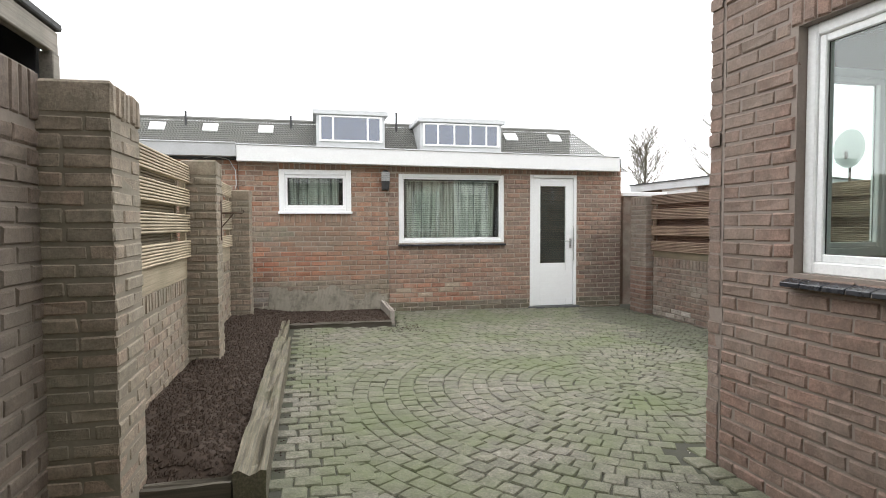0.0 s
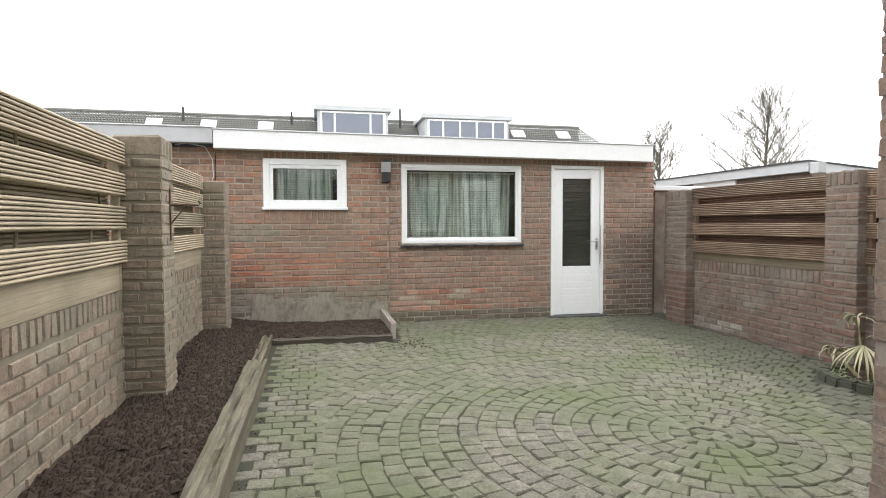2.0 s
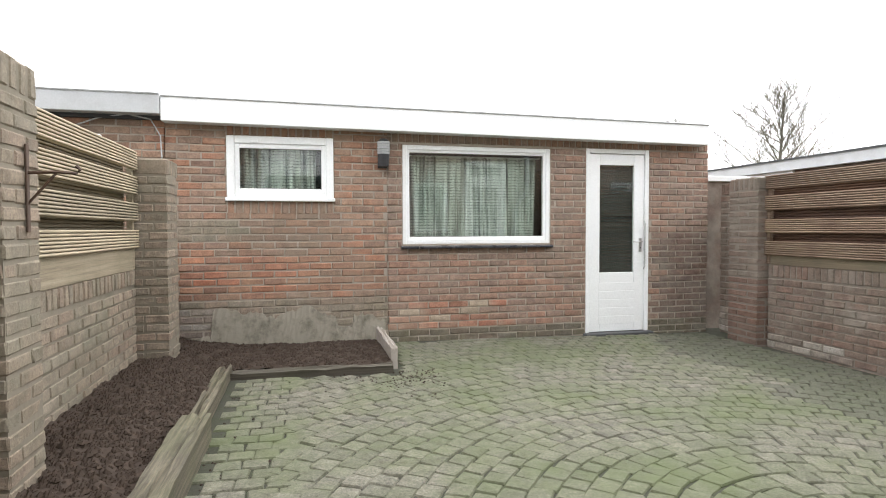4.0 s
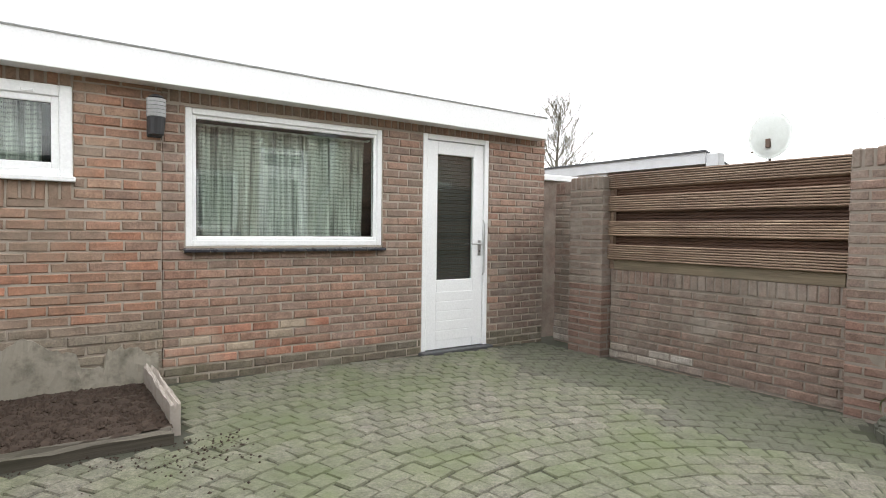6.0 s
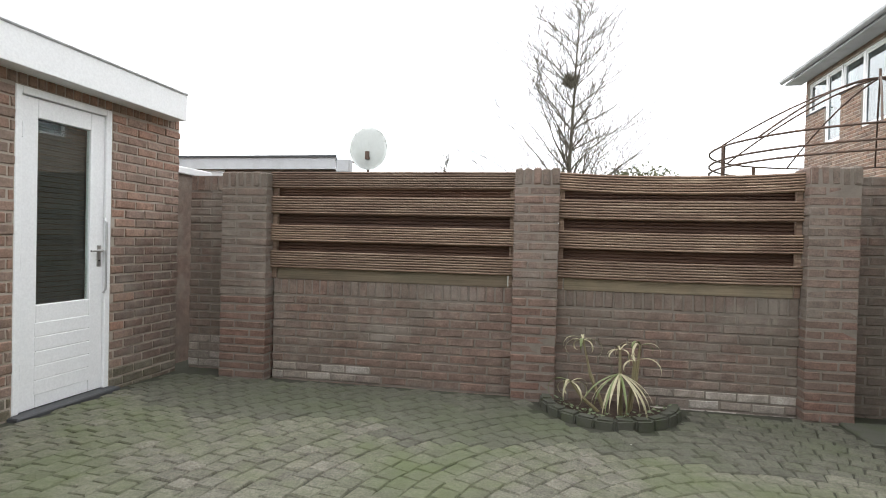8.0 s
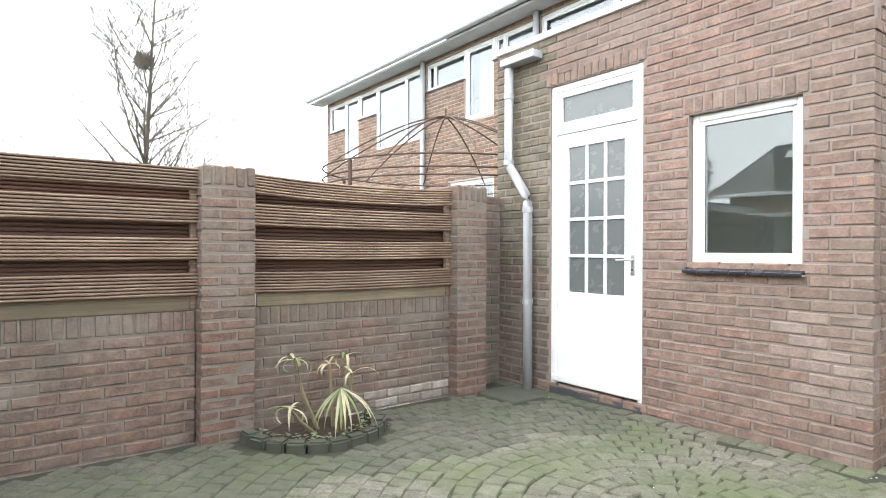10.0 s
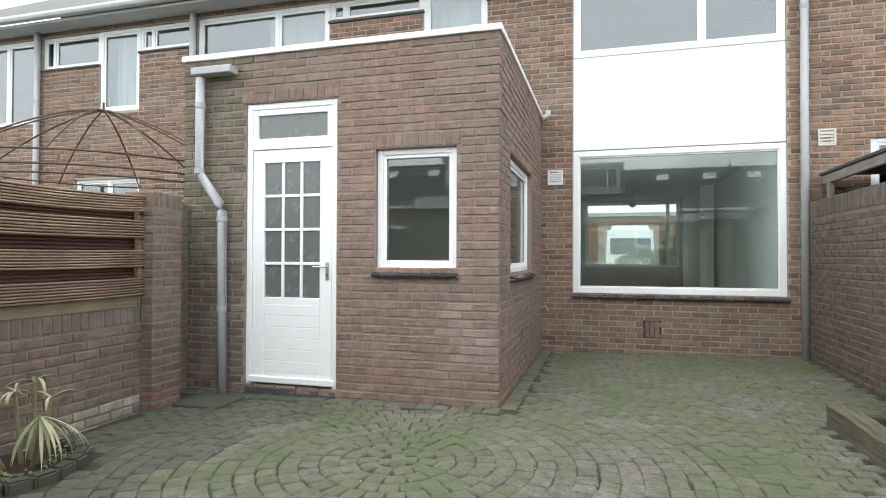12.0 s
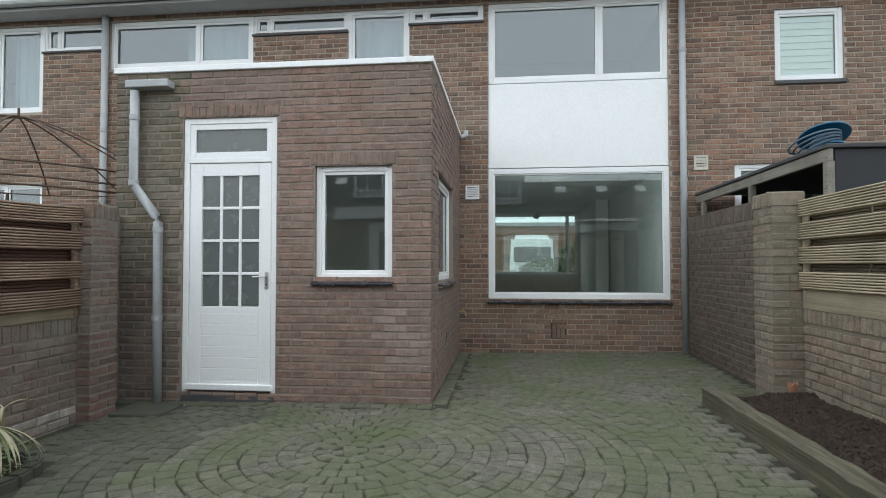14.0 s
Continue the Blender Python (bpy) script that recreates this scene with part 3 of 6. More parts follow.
holes = [LW, (UW[0], UW[1], 2.605, UW[3]), *[(a, b, c, 5.02) for (a, b), c in zip(TALL, TALL_LOW)], *[(a, b, c, 5.02) for (a, b), c in zip(STRIP, STRIP_LOW)], LOW_WIN, NEXT_UP, NEXT_LOW]
brick_wall("wall_house", "orange-brown brick rear wall of the row of houses", HX, HOUSE_Y, Z0, 180, HX + 7.0, 5.3, 0.25, B_HOUSE, MORTAR, [flipped(o, HX, Z0) for o in holes], [], (13.5, 16.4, 0, 0.85))

# ---- garden walls ----
RX, LX = 5.835, -0.12
RZ = -0.14
pale = [((0, 2.2, 0.08, 0.23), B_WHITE)]
brick_wall("garden_wall_right_far", "low damp brown brick garden wall with pale lower courses", RX, 6.86, RZ, -90, 2.06, 0.93, 0.1, B_DARK, MORTAR_DARK, soldiers=[(0, 2.06, 0.795, 0.93)], near=(0, 2.1, 0, 1), zones=[((0, 1.0, 0.05, 0.22), B_WHITE)])
brick_wall("garden_wall_right_near", "low damp brown brick garden wall behind the planter", RX, 4.46, RZ, -90, 1.73, 0.93, 0.1, B_DARK, MORTAR_DARK, soldiers=[(0, 1.73, 0.795, 0.93)], near=(0, 2.1, 0, 1), zones=[((0.75, 2.0, 0.0, 0.22), B_WHITE)])
brick_wall("garden_wall_recess", "dark damp brick wall in the corner beside the shed", 6.015, 7.8, RZ, -90, 0.62, 1.83, 0.1, B_DARK, MORTAR_DARK, soldiers=[(0, 0.62, 1.69, 1.83)], near=(0, 1, 0, 2), zones=[((0, 0.5, 0.1, 0.36), B_WHITE)])
brick_wall("garden_wall_corner", "mossy brick wall beside the downpipe", 6.0, 2.44, RZ, -90, 0.46, 1.83, 0.1, B_DARK, MORTAR_DARK, near=(0, 1, 0, 2))
brick_wall("garden_wall_left_near", "low weathered beige brick garden wall", LX, 2.02, 0, 90, 2.14, 0.86, 0.1, B_PALE, MORTAR_PALE, soldiers=[(0, 2.14, 0.735, 0.86)], near=(0, 2.2, 0, 1))
brick_wall("garden_wall_left_far", "low weathered beige brick garden wall with soldier coping", LX, 4.46, 0, 90, 2.2, 0.86, 0.1, B_PALE, MORTAR_PALE, soldiers=[(0, 2.2, 0.735, 0.86)], near=(0, 2.2, 0, 1))
brick_wall("garden_wall_left_corner", "weathered brick wall end beside the shed", LX, 7.03, 0, 90, 0.77, 0.86, 0.1, B_PALE, MORTAR_PALE, near=(0, 2.2, 0, 1))
brick_wall("garden_wall_left_high", "high weathered brown brick garden wall with soldier coping", -0.14, HOUSE_Y, -0.02, 90, 1.66 - HOUSE_Y, 1.88, 0.1, B_HIGH, MORTAR_DARK, soldiers=[(0, 1.66 - HOUSE_Y, 1.69, 1.88)], near=(1.6, 3, 0, 2))
for y0, y1, top in ((1.64, 2.02, 1.845), (4.16, 4.46, 1.81), (6.66, 7.03, 1.72)):
    brick_pillar("weathered beige brick pillar in the garden wall", -0.02, (y0 + y1) / 2, 0.0, y1 - y0, 0.28, top, B_PALE, MORTAR_PALE)
for y0, y1, top in ((6.87, 7.3, 1.695), (4.45, 4.8, 1.725), (2.4, 2.735, 1.735)):
    brick_pillar("damp brown brick pillar in the garden wall", 5.715 + 0.15, (y0 + y1) / 2, RZ, y1 - y0, 0.3, top - RZ, B_DARK, MORTAR_DARK, low=B_DAMP_RED)

# ---- roofs, ceilings and inner walls ----
ROOF_FELT = plain_material("roof_felt", (0.06, 0.062, 0.065), 0.9, grime=(0.12, 0.12, 0.11), amount=0.5, scale=1.5)
PLASTER = plain_material("indoor_plaster", (0.62, 0.63, 0.6), 0.8, grime=(0.5, 0.5, 0.47), amount=0.3, scale=1.0, bump=0.1)
FLOOR_IN = plain_material("indoor_floor", (0.2, 0.19, 0.17), 0.5, grime=(0.12, 0.11, 0.1), amount=0.5)
# unlit indoor gloom put into the colour; also serves the van's windscreen
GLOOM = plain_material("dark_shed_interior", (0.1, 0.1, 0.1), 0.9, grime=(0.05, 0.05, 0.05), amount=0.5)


def slab(name, label, x0, y0, z0, x1, y1, z1, mat, category="wall", bevel=0.0):
    return tagged(part(name, box(x0, y0, z0, x1, y1, z1, bevel), mat), label, category, kind="structure")


slab("shed_roof", "dark felted flat roof of the shed", -4.2, 7.75, 2.2, 5.8, 11.2, 2.34, ROOF_FELT, "roof")
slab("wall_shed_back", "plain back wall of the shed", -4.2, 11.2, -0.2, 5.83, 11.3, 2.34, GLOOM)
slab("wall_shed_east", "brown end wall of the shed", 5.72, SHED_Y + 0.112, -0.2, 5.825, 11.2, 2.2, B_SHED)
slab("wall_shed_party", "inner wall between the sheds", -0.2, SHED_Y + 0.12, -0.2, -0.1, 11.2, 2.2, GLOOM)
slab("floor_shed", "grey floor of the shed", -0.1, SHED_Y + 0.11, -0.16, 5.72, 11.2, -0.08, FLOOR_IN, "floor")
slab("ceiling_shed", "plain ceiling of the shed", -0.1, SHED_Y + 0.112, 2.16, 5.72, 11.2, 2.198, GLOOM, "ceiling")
slab("annex_roof", "dark felted flat roof of the annex", ANNEX_X + 0.03, HOUSE_Y, 3.06, 6.06, ANNEX_Y - 0.03, 3.09, ROOF_FELT, "roof")
slab("ceiling_annex", "white ceiling of the kitchen", ANNEX_X + 0.112, HOUSE_Y + 0.1, 2.75, 5.97, ANNEX_Y - 0.112, 2.8, PLASTER, "ceiling")
slab("floor_annex", "grey kitchen floor", ANNEX_X + 0.112, HOUSE_Y + 0.1, -0.05, 5.97, ANNEX_Y - 0.112, 0.02, FLOOR_IN, "floor")
slab("wall_annex_inner", "white plastered kitchen wall", ANNEX_X + 0.12, HOUSE_Y + 0.004, 0.02, 5.97, HOUSE_Y + 0.1, 2.75, PLASTER)
slab("wall_annex_lining", "white plastered kitchen side wall", 5.9, HOUSE_Y + 0.1, 0.02, 5.975, ANNEX_Y - 0.115, 2.75, PLASTER)
HB = -9.4
slab("floor_house", "grey living room floor", -7, HB, -0.05, HX, HOUSE_Y - 0.25, 0.05, FLOOR_IN, "floor")
slab("ceiling_house", "white living room ceiling", -7, HB, 2.72, HX, HOUSE_Y - 0.252, 2.9, PLASTER, "ceiling")
slab("ceiling_upstairs", "white upstairs ceiling", -7, HB, 5.12, HX, HOUSE_Y - 0.252, 5.17, PLASTER, "ceiling")
for k, x in enumerate((-7.0, -0.12, 8.6, HX - 0.1)):
    slab("party_wall_%d" % (k + 1), "white plastered wall between two houses", x, HB, 0.05, x + 0.1, HOUSE_Y - 0.252, 5.12, PLASTER)
slab("wall_room_partition", "white plastered living room partition", 2.95, HB + 0.1, 0.05, 3.05, HOUSE_Y - 0.252, 2.72, PLASTER)
slab("wall_room_pier", "white plastered pier beside the front window", 0.02, -9.2, 0.05, 0.3, -6.4, 2.72, PLASTER)
slab("wall_upstairs_back", "plain upstairs inner wall", -7, -4.2, 2.9, HX, -4.1, 5.12, PLASTER)
me = mesh_of("wall_house_front", *holed_slab([-7, 0.35, 2.73, HX], [-0.1, 0.95, 2.67, 5.2], lambda i, j: not (i == 1 and j == 1), HB - 0.2, HB), PLASTER)
tagged(new("wall_house_front", me), "white plastered front wall with a wide window", "wall", kind="structure")
verts = [(-7, -0.80, 5.16), (HX + 0.3, -0.80, 5.16), (HX + 0.3, -5.4, 8.0), (-7, -5.4, 8.0), (-7, HB - 0.6, 5.16), (HX + 0.3, HB - 0.6, 5.16)]
verts += [(a, b, c + 0.12) for a, b, c in verts]
me = mesh_of("house_roof", verts, [(0, 1, 2, 3), (3, 2, 5, 4), (6, 9, 8, 7), (9, 10, 11, 8), (0, 6, 7, 1), (1, 7, 8, 2), (2, 8, 11, 5), (0, 3, 9, 6), (3, 4, 10, 9), (4, 5, 11, 10)], ROOF_TILE)
tagged(new("house_roof", me), "dark grey tiled pitched roof of the row", "roof", kind="structure")
slab("soffit", "grey boarded soffit under the eaves", -7, HOUSE_Y + 0.02, 5.1, HX + 0.25, -0.82, 5.14, GREY_TRIM, "trim")
gut = thing("eaves_gutter", "dark grey gutter along the eaves of the row", "gutter", kind="structure")
part("trough", tube([(x, -0.76, 5.2) for x in (-7, HX + 0.3)], 0.065, 10), PVC, gut)


# ---- doors and windows ----
def frame_bars(w, h, bar, y0, y1, bevel=0.006, sill=None, bm=None, x=0, z=0):
    """Four bars of a frame, butted."""
    bm = bm or bmesh.new()
    s = sill or bar
    box(x, y0, z, x + bar, y1, z + h, bevel, bm), box(x + w - bar, y0, z, x + w, y1, z + h, bevel, bm)
    box(x + bar, y0 + 0.001, z + h - bar, x + w - bar, y1, z + h, bevel, bm), box(x + bar, y0 + 0.001, z, x + w - bar, y1, z + s, bevel, bm)
    return bm


window_count = [0]


def window(label, x, y, z, turn, w, h, bar=0.06, recess=0.045, sash=0.035, mullions=(), glass=None, deep=0.07, mat=None):
    """A window in an opening whose lower left corner, seen from outside, is given: frame, sash, mullions and a pane for each light."""
    window_count[0] += 1
    win = thing("window_%d" % window_count[0], label, "window", x, y, z, turn, kind="structure")
    mat = mat or WHITE
    part("window_frame", frame_bars(w, h, bar, recess, recess + deep), mat, win)
    cuts = [bar, *mullions, w - bar]
    for i in range(len(cuts) - 1):
        a, b = cuts[i] + (0.025 if i else 0), cuts[i + 1] - (0.025 if i < len(cuts) - 2 else 0)
        if i:
            part("mullion", box(cuts[i] - 0.025, recess + 0.002, bar, cuts[i] + 0.025, recess + deep - 0.002, h - bar, 0.004), mat, win)
        if sash:
            part("sash", frame_bars(b - a, h - 2 * bar, sash, recess + 0.014, recess + deep - 0.006, 0.004, x=a, z=bar), mat, win)
        pane = part("pane", box(a + sash - 0.004, recess + 0.036, bar + sash - 0.004, b - sash + 0.004, recess + 0.042, h - bar - sash + 0.004), glass or GLASS, win)
        pane.visible_shadow = False
        part("gasket", frame_bars(b - a - 2 * sash + 0.008, h - 2 * bar - 2 * sash + 0.008, 0.007, recess + 0.03, recess + 0.0355, 0, x=a + sash - 0.004, z=bar + sash - 0.004), BLACK, win)
    return win


def tile_sill(label, parent, w, h=0.05, out=0.05, tile=0.11):
    """A sloping row of glazed tiles under a window, with pale joints."""
    bm = box(-0.02, -out + 0.006, -h, w + 0.02, 0.09, -h + 0.012)
    s = part("sill", bm, MORTAR, parent)
    k = max(2, round((w + 0.04) / tile))
    step = (w + 0.04) / k
    for i in range(k):
        b = bmesh.new()
        x0, x1 = -0.02 + i * step + 0.002, -0.02 + (i + 1) * step - 0.002
        vs = [b.verts.new(p) for p in ((x0, -out, -h), (x1, -out, -h), (x1, 0.07, -h), (x0, 0.07, -h), (x0, -out, -h + 0.022), (x1, -out, -h + 0.022), (x1, 0.07, -0.003), (x0, 0.07, -0.003))]
        for f in ((0, 1, 2, 3), (4, 5, 6, 7), (0, 1, 5, 4), (1, 2, 6, 5), (2, 3, 7, 6), (3, 0, 4, 7)):
            b.faces.new([vs[q] for q in f])
        bmesh.ops.bevel(b, geom=list(b.edges), offset=0.003, segments=1, affect="EDGES")
        part("tile", b, SILL, s)
    return s


def lace_curtain(label, x0, x1, y, z0, z1, folds, seed, mat, y_wall):
    """A gathered net curtain."""
    r = random.Random(seed)
    cols, rows = int(folds * 10), 14
    ph = [r.uniform(0, 6) for _ in range(4)]
    verts, faces = [], []
    for j in range(rows + 1):
        v = j / rows
        for i in range(cols + 1):
            u = i / cols
            a = u * folds * 2 * math.pi
            d = 0.042 * math.sin(a + 0.6 * math.sin(a * 0.37 + ph[0]) + 0.3 * v) + 0.012 * math.sin(a * 0.43 + ph[1])
            verts.append((x0 + (x1 - x0) * (u + 0.012 * v * math.sin(u * 9 + ph[2])), y + d * (0.45 + 0.55 * v), z1 - (z1 - z0) * v))
    for j in range(rows):
        for i in range(cols):
            a = j * (cols + 1) + i
            faces.append((a, a + 1, a + cols + 2, a + cols + 1))
    me = mesh_of("net_curtain", verts, faces, mat)
    me.polygons.foreach_set("use_smooth", [True] * len(me.polygons))
    uv = me.uv_layers.new(name="cloth")
    flat = [((v % (cols + 1)) / cols * (x1 - x0) * 1.6, verts[v][2]) for p in faces for v in p]
    uv.data.foreach_set("uv", [c for q in flat for c in q])
    hang = thing("net_curtain", label, "curtain")
    cloth = new("cloth", me)
    cloth.parent = hang
    part("rod", tube([(x0 - 0.04, y, z1 + 0.004), (x1 + 0.04, y, z1 + 0.004)], 0.008, 8), WHITE, hang)
    for x in (x0 - 0.02, x1 + 0.02):
        part("bracket", box(x - 0.008, min(y, y_wall), z1 - 0.004, x + 0.008, max(y, y_wall), z1 + 0.012), WHITE, hang)
    return hang


def lace_material(name, thread, colour, hole):
    m, n, l, b = material(name, 0.9)
    uv = n.new("ShaderNodeUVMap")
    sep = n.new("ShaderNodeSeparateXYZ")
    l.new(uv.outputs[0], sep.inputs[0])
    bars = []
    for axis, pitch in (("X", thread * 0.42), ("Y", thread * 0.85)):
        a = n.new("ShaderNodeMath")
        a.operation, a.inputs[1].default_value = "MULTIPLY", 1 / pitch
        l.new(sep.outputs[axis], a.inputs[0])
        f = n.new("ShaderNodeMath")
        f.operation = "FRACT"
        l.new(a.outputs[0], f.inputs[0])
        g = n.new("ShaderNodeMath")
        g.operation, g.inputs[1].default_value = "GREATER_THAN", hole
        l.new(f.outputs[0], g.inputs[0])
        bars.append(g.outputs[0])
    mx = n.new("ShaderNodeMath")
    mx.operation = "MAXIMUM"
    l.new(bars[0], mx.inputs[0]), l.new(bars[1], mx.inputs[1])
    soft = n.new("ShaderNodeMapRange")
    soft.inputs["To Min"].default_value, soft.inputs["To Max"].default_value = 0.04, 0.95
    l.new(mx.outputs[0], soft.inputs["Value"])
    stretch = n.new("ShaderNodeMapping")
    stretch.inputs["Scale"].default_value = (15, 0.7, 1)
    l.new(uv.outputs[0], stretch.inputs["Vector"])
    gathers = ramp(n, [(0.36, (0.3, 0.3, 0.3)), (0.58, (1, 1, 1))])
    l.new(noise_tex(n, l, stretch.outputs["Vector"], 1.0, 3, 0.6).outputs["Fac"], gathers.inputs["Fac"])
    dense = n.new("ShaderNodeMath")
    dense.operation = "MULTIPLY"
    l.new(soft.outputs["Result"], dense.inputs[0]), l.new(gathers.outputs["Color"], dense.inputs[1])
    l.new(dense.outputs[0], b.inputs["Alpha"])
    w = noise_tex(n, l, place(n), 5, 4)
    r = ramp(n, [(0.3, tuple(c * 0.85 for c in colour)), (0.7, colour)])
    l.new(w.outputs["Fac"], r.inputs["Fac"])
    l.new(r.outputs["Color"], b.inputs["Base Color"])
    b.inputs["Transmission Weight"].default_value = 0.0
    return m


LACE = lace_material("net_lace", 0.037, (0.88, 0.87, 0.8), 0.4)


def lever_handle(parent, x, y, z, side, long_plate=True):
    """A metal backplate with a lever that points to side (+1 or -1)."""
    plate = part("handle_plate", box(x - 0.018, y - 0.008, z - 0.1, x + 0.018, y, z + 0.06, 0.003), METAL, parent, "metal handle plate")
    part("lever", tube([(x, y - 0.006, z + 0.02), (x, y - 0.045, z + 0.02), (x + side * 0.02, y - 0.05, z + 0.02), (x + side * 0.12, y - 0.05, z + 0.018)], 0.008, 8), METAL, plate)
    part("keyhole", disc(x, y - 0.009, z - 0.055, 0.007, 0.004, "Y", 10), BLACK, plate)


# shed windows and door
w = window("white painted top-hung window with a wide frame", SW[0], SHED_Y - 0.02, SW[2], 0, SW[1] - SW[0], SW[3] - SW[2], 0.075, 0.0, 0.045)
for x in (0.26, 0.78):
    part("hinge", box(x - 0.035, -0.008, 0.57, x + 0.035, 0.012, 0.59, 0.003), WHITE, w)
part("window_sill", box(-0.015, -0.02, -0.006, SW[1] - SW[0] + 0.015, 0.05, 0.03, 0.005), WHITE, w)
w = window("large white framed fixed shed window", BW[0], SHED_Y, BW[2], 0, BW[1] - BW[0], BW[3] - BW[2], 0.05, 0.01, 0.028)
tile_sill("", w, BW[1] - BW[0], 0.045, 0.05, 0.2)
lace_curtain("gathered off-white net curtain behind the large window", BW[0] + 0.06, BW[1] - 0.11, SHED_Y + 0.16, BW[2] + 0.03, BW[3] - 0.1, 13, 3, LACE, SHED_Y + 0.1)
lace_curtain("gathered off-white net curtain behind the small window", SW[0] + 0.08, SW[1] - 0.17, SHED_Y + 0.15, SW[2] + 0.03, SW[3] - 0.1, 7, 8, LACE, SHED_Y + 0.1)


def groove_boards(parent, x0, x1, y, z0, z1, n, mat):
    """The lower panel of a door: boards with a groove between each two."""
    step = (z1 - z0) / n
    for i in range(n):
        part("panel_board", box(x0, y, z0 + i * step + (0.003 if i else 0), x1, y + 0.03, z0 + (i + 1) * step - 0.003, 0.002), mat, parent)


door = thing("door_1", "white painted shed door with a tall dark pane", "door", SD[0], SHED_Y, SD[2], 0, kind="structure")
W, H = SD[1] - SD[0], SD[3] - SD[2]
bm = bmesh.new()
box(0, 0.0, 0.03, 0.05, 0.1, H, 0.005, bm), box(W - 0.05, 0.0, 0.03, W, 0.1, H, 0.005, bm), box(0.05, 0.001, H - 0.05, W - 0.05, 0.1, H, 0.005, bm)
part("door_frame", bm, WHITE, door)
part("threshold", box(-0.03, -0.08, -0.06, W + 0.03, 0.1, 0.03, 0.008), SLATE, door, "dark stone threshold")
leaf = part("leaf", frame_bars(W - 0.11, H - 0.09, 0.125, 0.018, 0.062, 0.004, 0.68, None, 0.055, 0.035), WHITE, door)
pane = part("pane", box(0.175, 0.034, 0.7, W - 0.175, 0.04, H - 0.17), GLASS, leaf)
pane.visible_shadow = False
groove_boards(leaf, 0.17, W - 0.17, 0.0165, 0.12, 0.6, 5, WHITE)
for i in range(34):
    part("blind_slat", box(0.17, 0.075, 0.715 + i * 0.036, W - 0.17, 0.079, 0.715 + i * 0.036 + 0.033), GLOOM_BLIND, leaf)
lever_handle(leaf, W - 0.1, 0.018, 1.05, -1)
part("pull_bar", tube([(W - 0.056, 0.01, 0.75), (W - 0.056, -0.012, 0.78), (W - 0.056, -0.012, 1.28), (W - 0.056, 0.01, 1.31)], 0.008, 8), METAL, leaf, "metal cover strip")
for z in (0.3, 1.0, 1.85):
    part("hinge", tube([(0.052, 0.008, z - 0.05), (0.052, 0.008, z + 0.05)], 0.009, 8), WHITE, leaf)

# annex windows and door
w = window("white framed kitchen window over dark sill tiles", AW[1], ANNEX_Y, AW[2], 180, AW[1] - AW[0], AW[3] - AW[2], 0.05, 0.05, 0.03)
tile_sill("", w, AW[1] - AW[0], 0.06, 0.055, 0.11)
w = window("white framed kitchen side window in a deep reveal", ANNEX_X, AS[1], AS[2], -90, AS[1] - AS[0], AS[3] - AS[2], 0.055, 0.05, 0.035)
tile_sill("", w, AS[1] - AS[0], 0.06, 0.055, 0.11)
door = thing("door_2", "white painted glazed kitchen door with a fanlight", "door", AD[1], ANNEX_Y, AD[2], 180, kind="structure")
W, H = AD[1] - AD[0], AD[3] - AD[2]
T = 2.19
bm = bmesh.new()
box(0, 0.02, 0.0, 0.055, 0.12, H, 0.005, bm), box(W - 0.055, 0.02, 0.0, W, 0.12, H, 0.005, bm), box(0.055, 0.021, H - 0.055, W - 0.055, 0.12, H, 0.005, bm), box(0.055, 0.021, T, W - 0.055, 0.12, T + 0.05, 0.005, bm)
part("door_frame", bm, WHITE, door)
fan = part("fanlight", frame_bars(W - 0.11, H - T - 0.105, 0.055, 0.03, 0.085, 0.004, None, None, 0.055, T + 0.05), WHITE, door)
pane = part("pane", box(0.1, 0.05, T + 0.1, W - 0.1, 0.056, H - 0.1), FROST, fan)
pane.visible_shadow = False
GB, GT, GL, GR = 0.825, 2.07, 0.18, 0.18
leaf = part("leaf", frame_bars(W - 0.12, T - 0.05, 0.12, 0.03, 0.075, 0.004, GB - 0.045, None, 0.06, 0.045), WHITE, door)
gw, gh = (W - GL - GR) / 3, (GT - GB) / 4
bm = bmesh.new()
for i in (1, 2):
    box(GL + i * gw - 0.014, 0.036, GB, GL + i * gw + 0.014, 0.07, GT, 0.004, bm)
for j in (1, 2, 3):
    for i in range(3):
        box(GL + i * gw + (0.014 if i else 0), 0.0365, GB + j * gh - 0.014, GL + (i + 1) * gw - (0.014 if i < 2 else 0), 0.07, GB + j * gh + 0.014, 0.004, bm)
part("glazing_bars", bm, WHITE, leaf)
for i in range(3):
    for j in range(4):
        pane = part("pane", box(GL + i * gw + 0.01, 0.05, GB + j * gh + 0.01, GL + (i + 1) * gw - 0.01, 0.055, GB + (j + 1) * gh - 0.01), FROST, leaf)
        pane.visible_shadow = False
groove_boards(leaf, GL, W - GR, 0.0285, 0.14, 0.76, 6, WHITE)
part("weather_bar", box(0.03, 0.0, 0.04, W - 0.03, 0.03, 0.1, 0.008), WHITE, leaf, "white weather bar")
part("threshold", box(0.0, -0.005, -0.11, W, 0.1, 0.0, 0.006), SLATE, door, "dark stone threshold")
lever_handle(leaf, W - 0.1, 0.03, 1.09, -1)
for z in (0.35, 1.1, 1.95):
    part("hinge", tube([(0.058, 0.02, z - 0.05), (0.058, 0.02, z + 0.05)], 0.009, 8), WHITE, leaf)

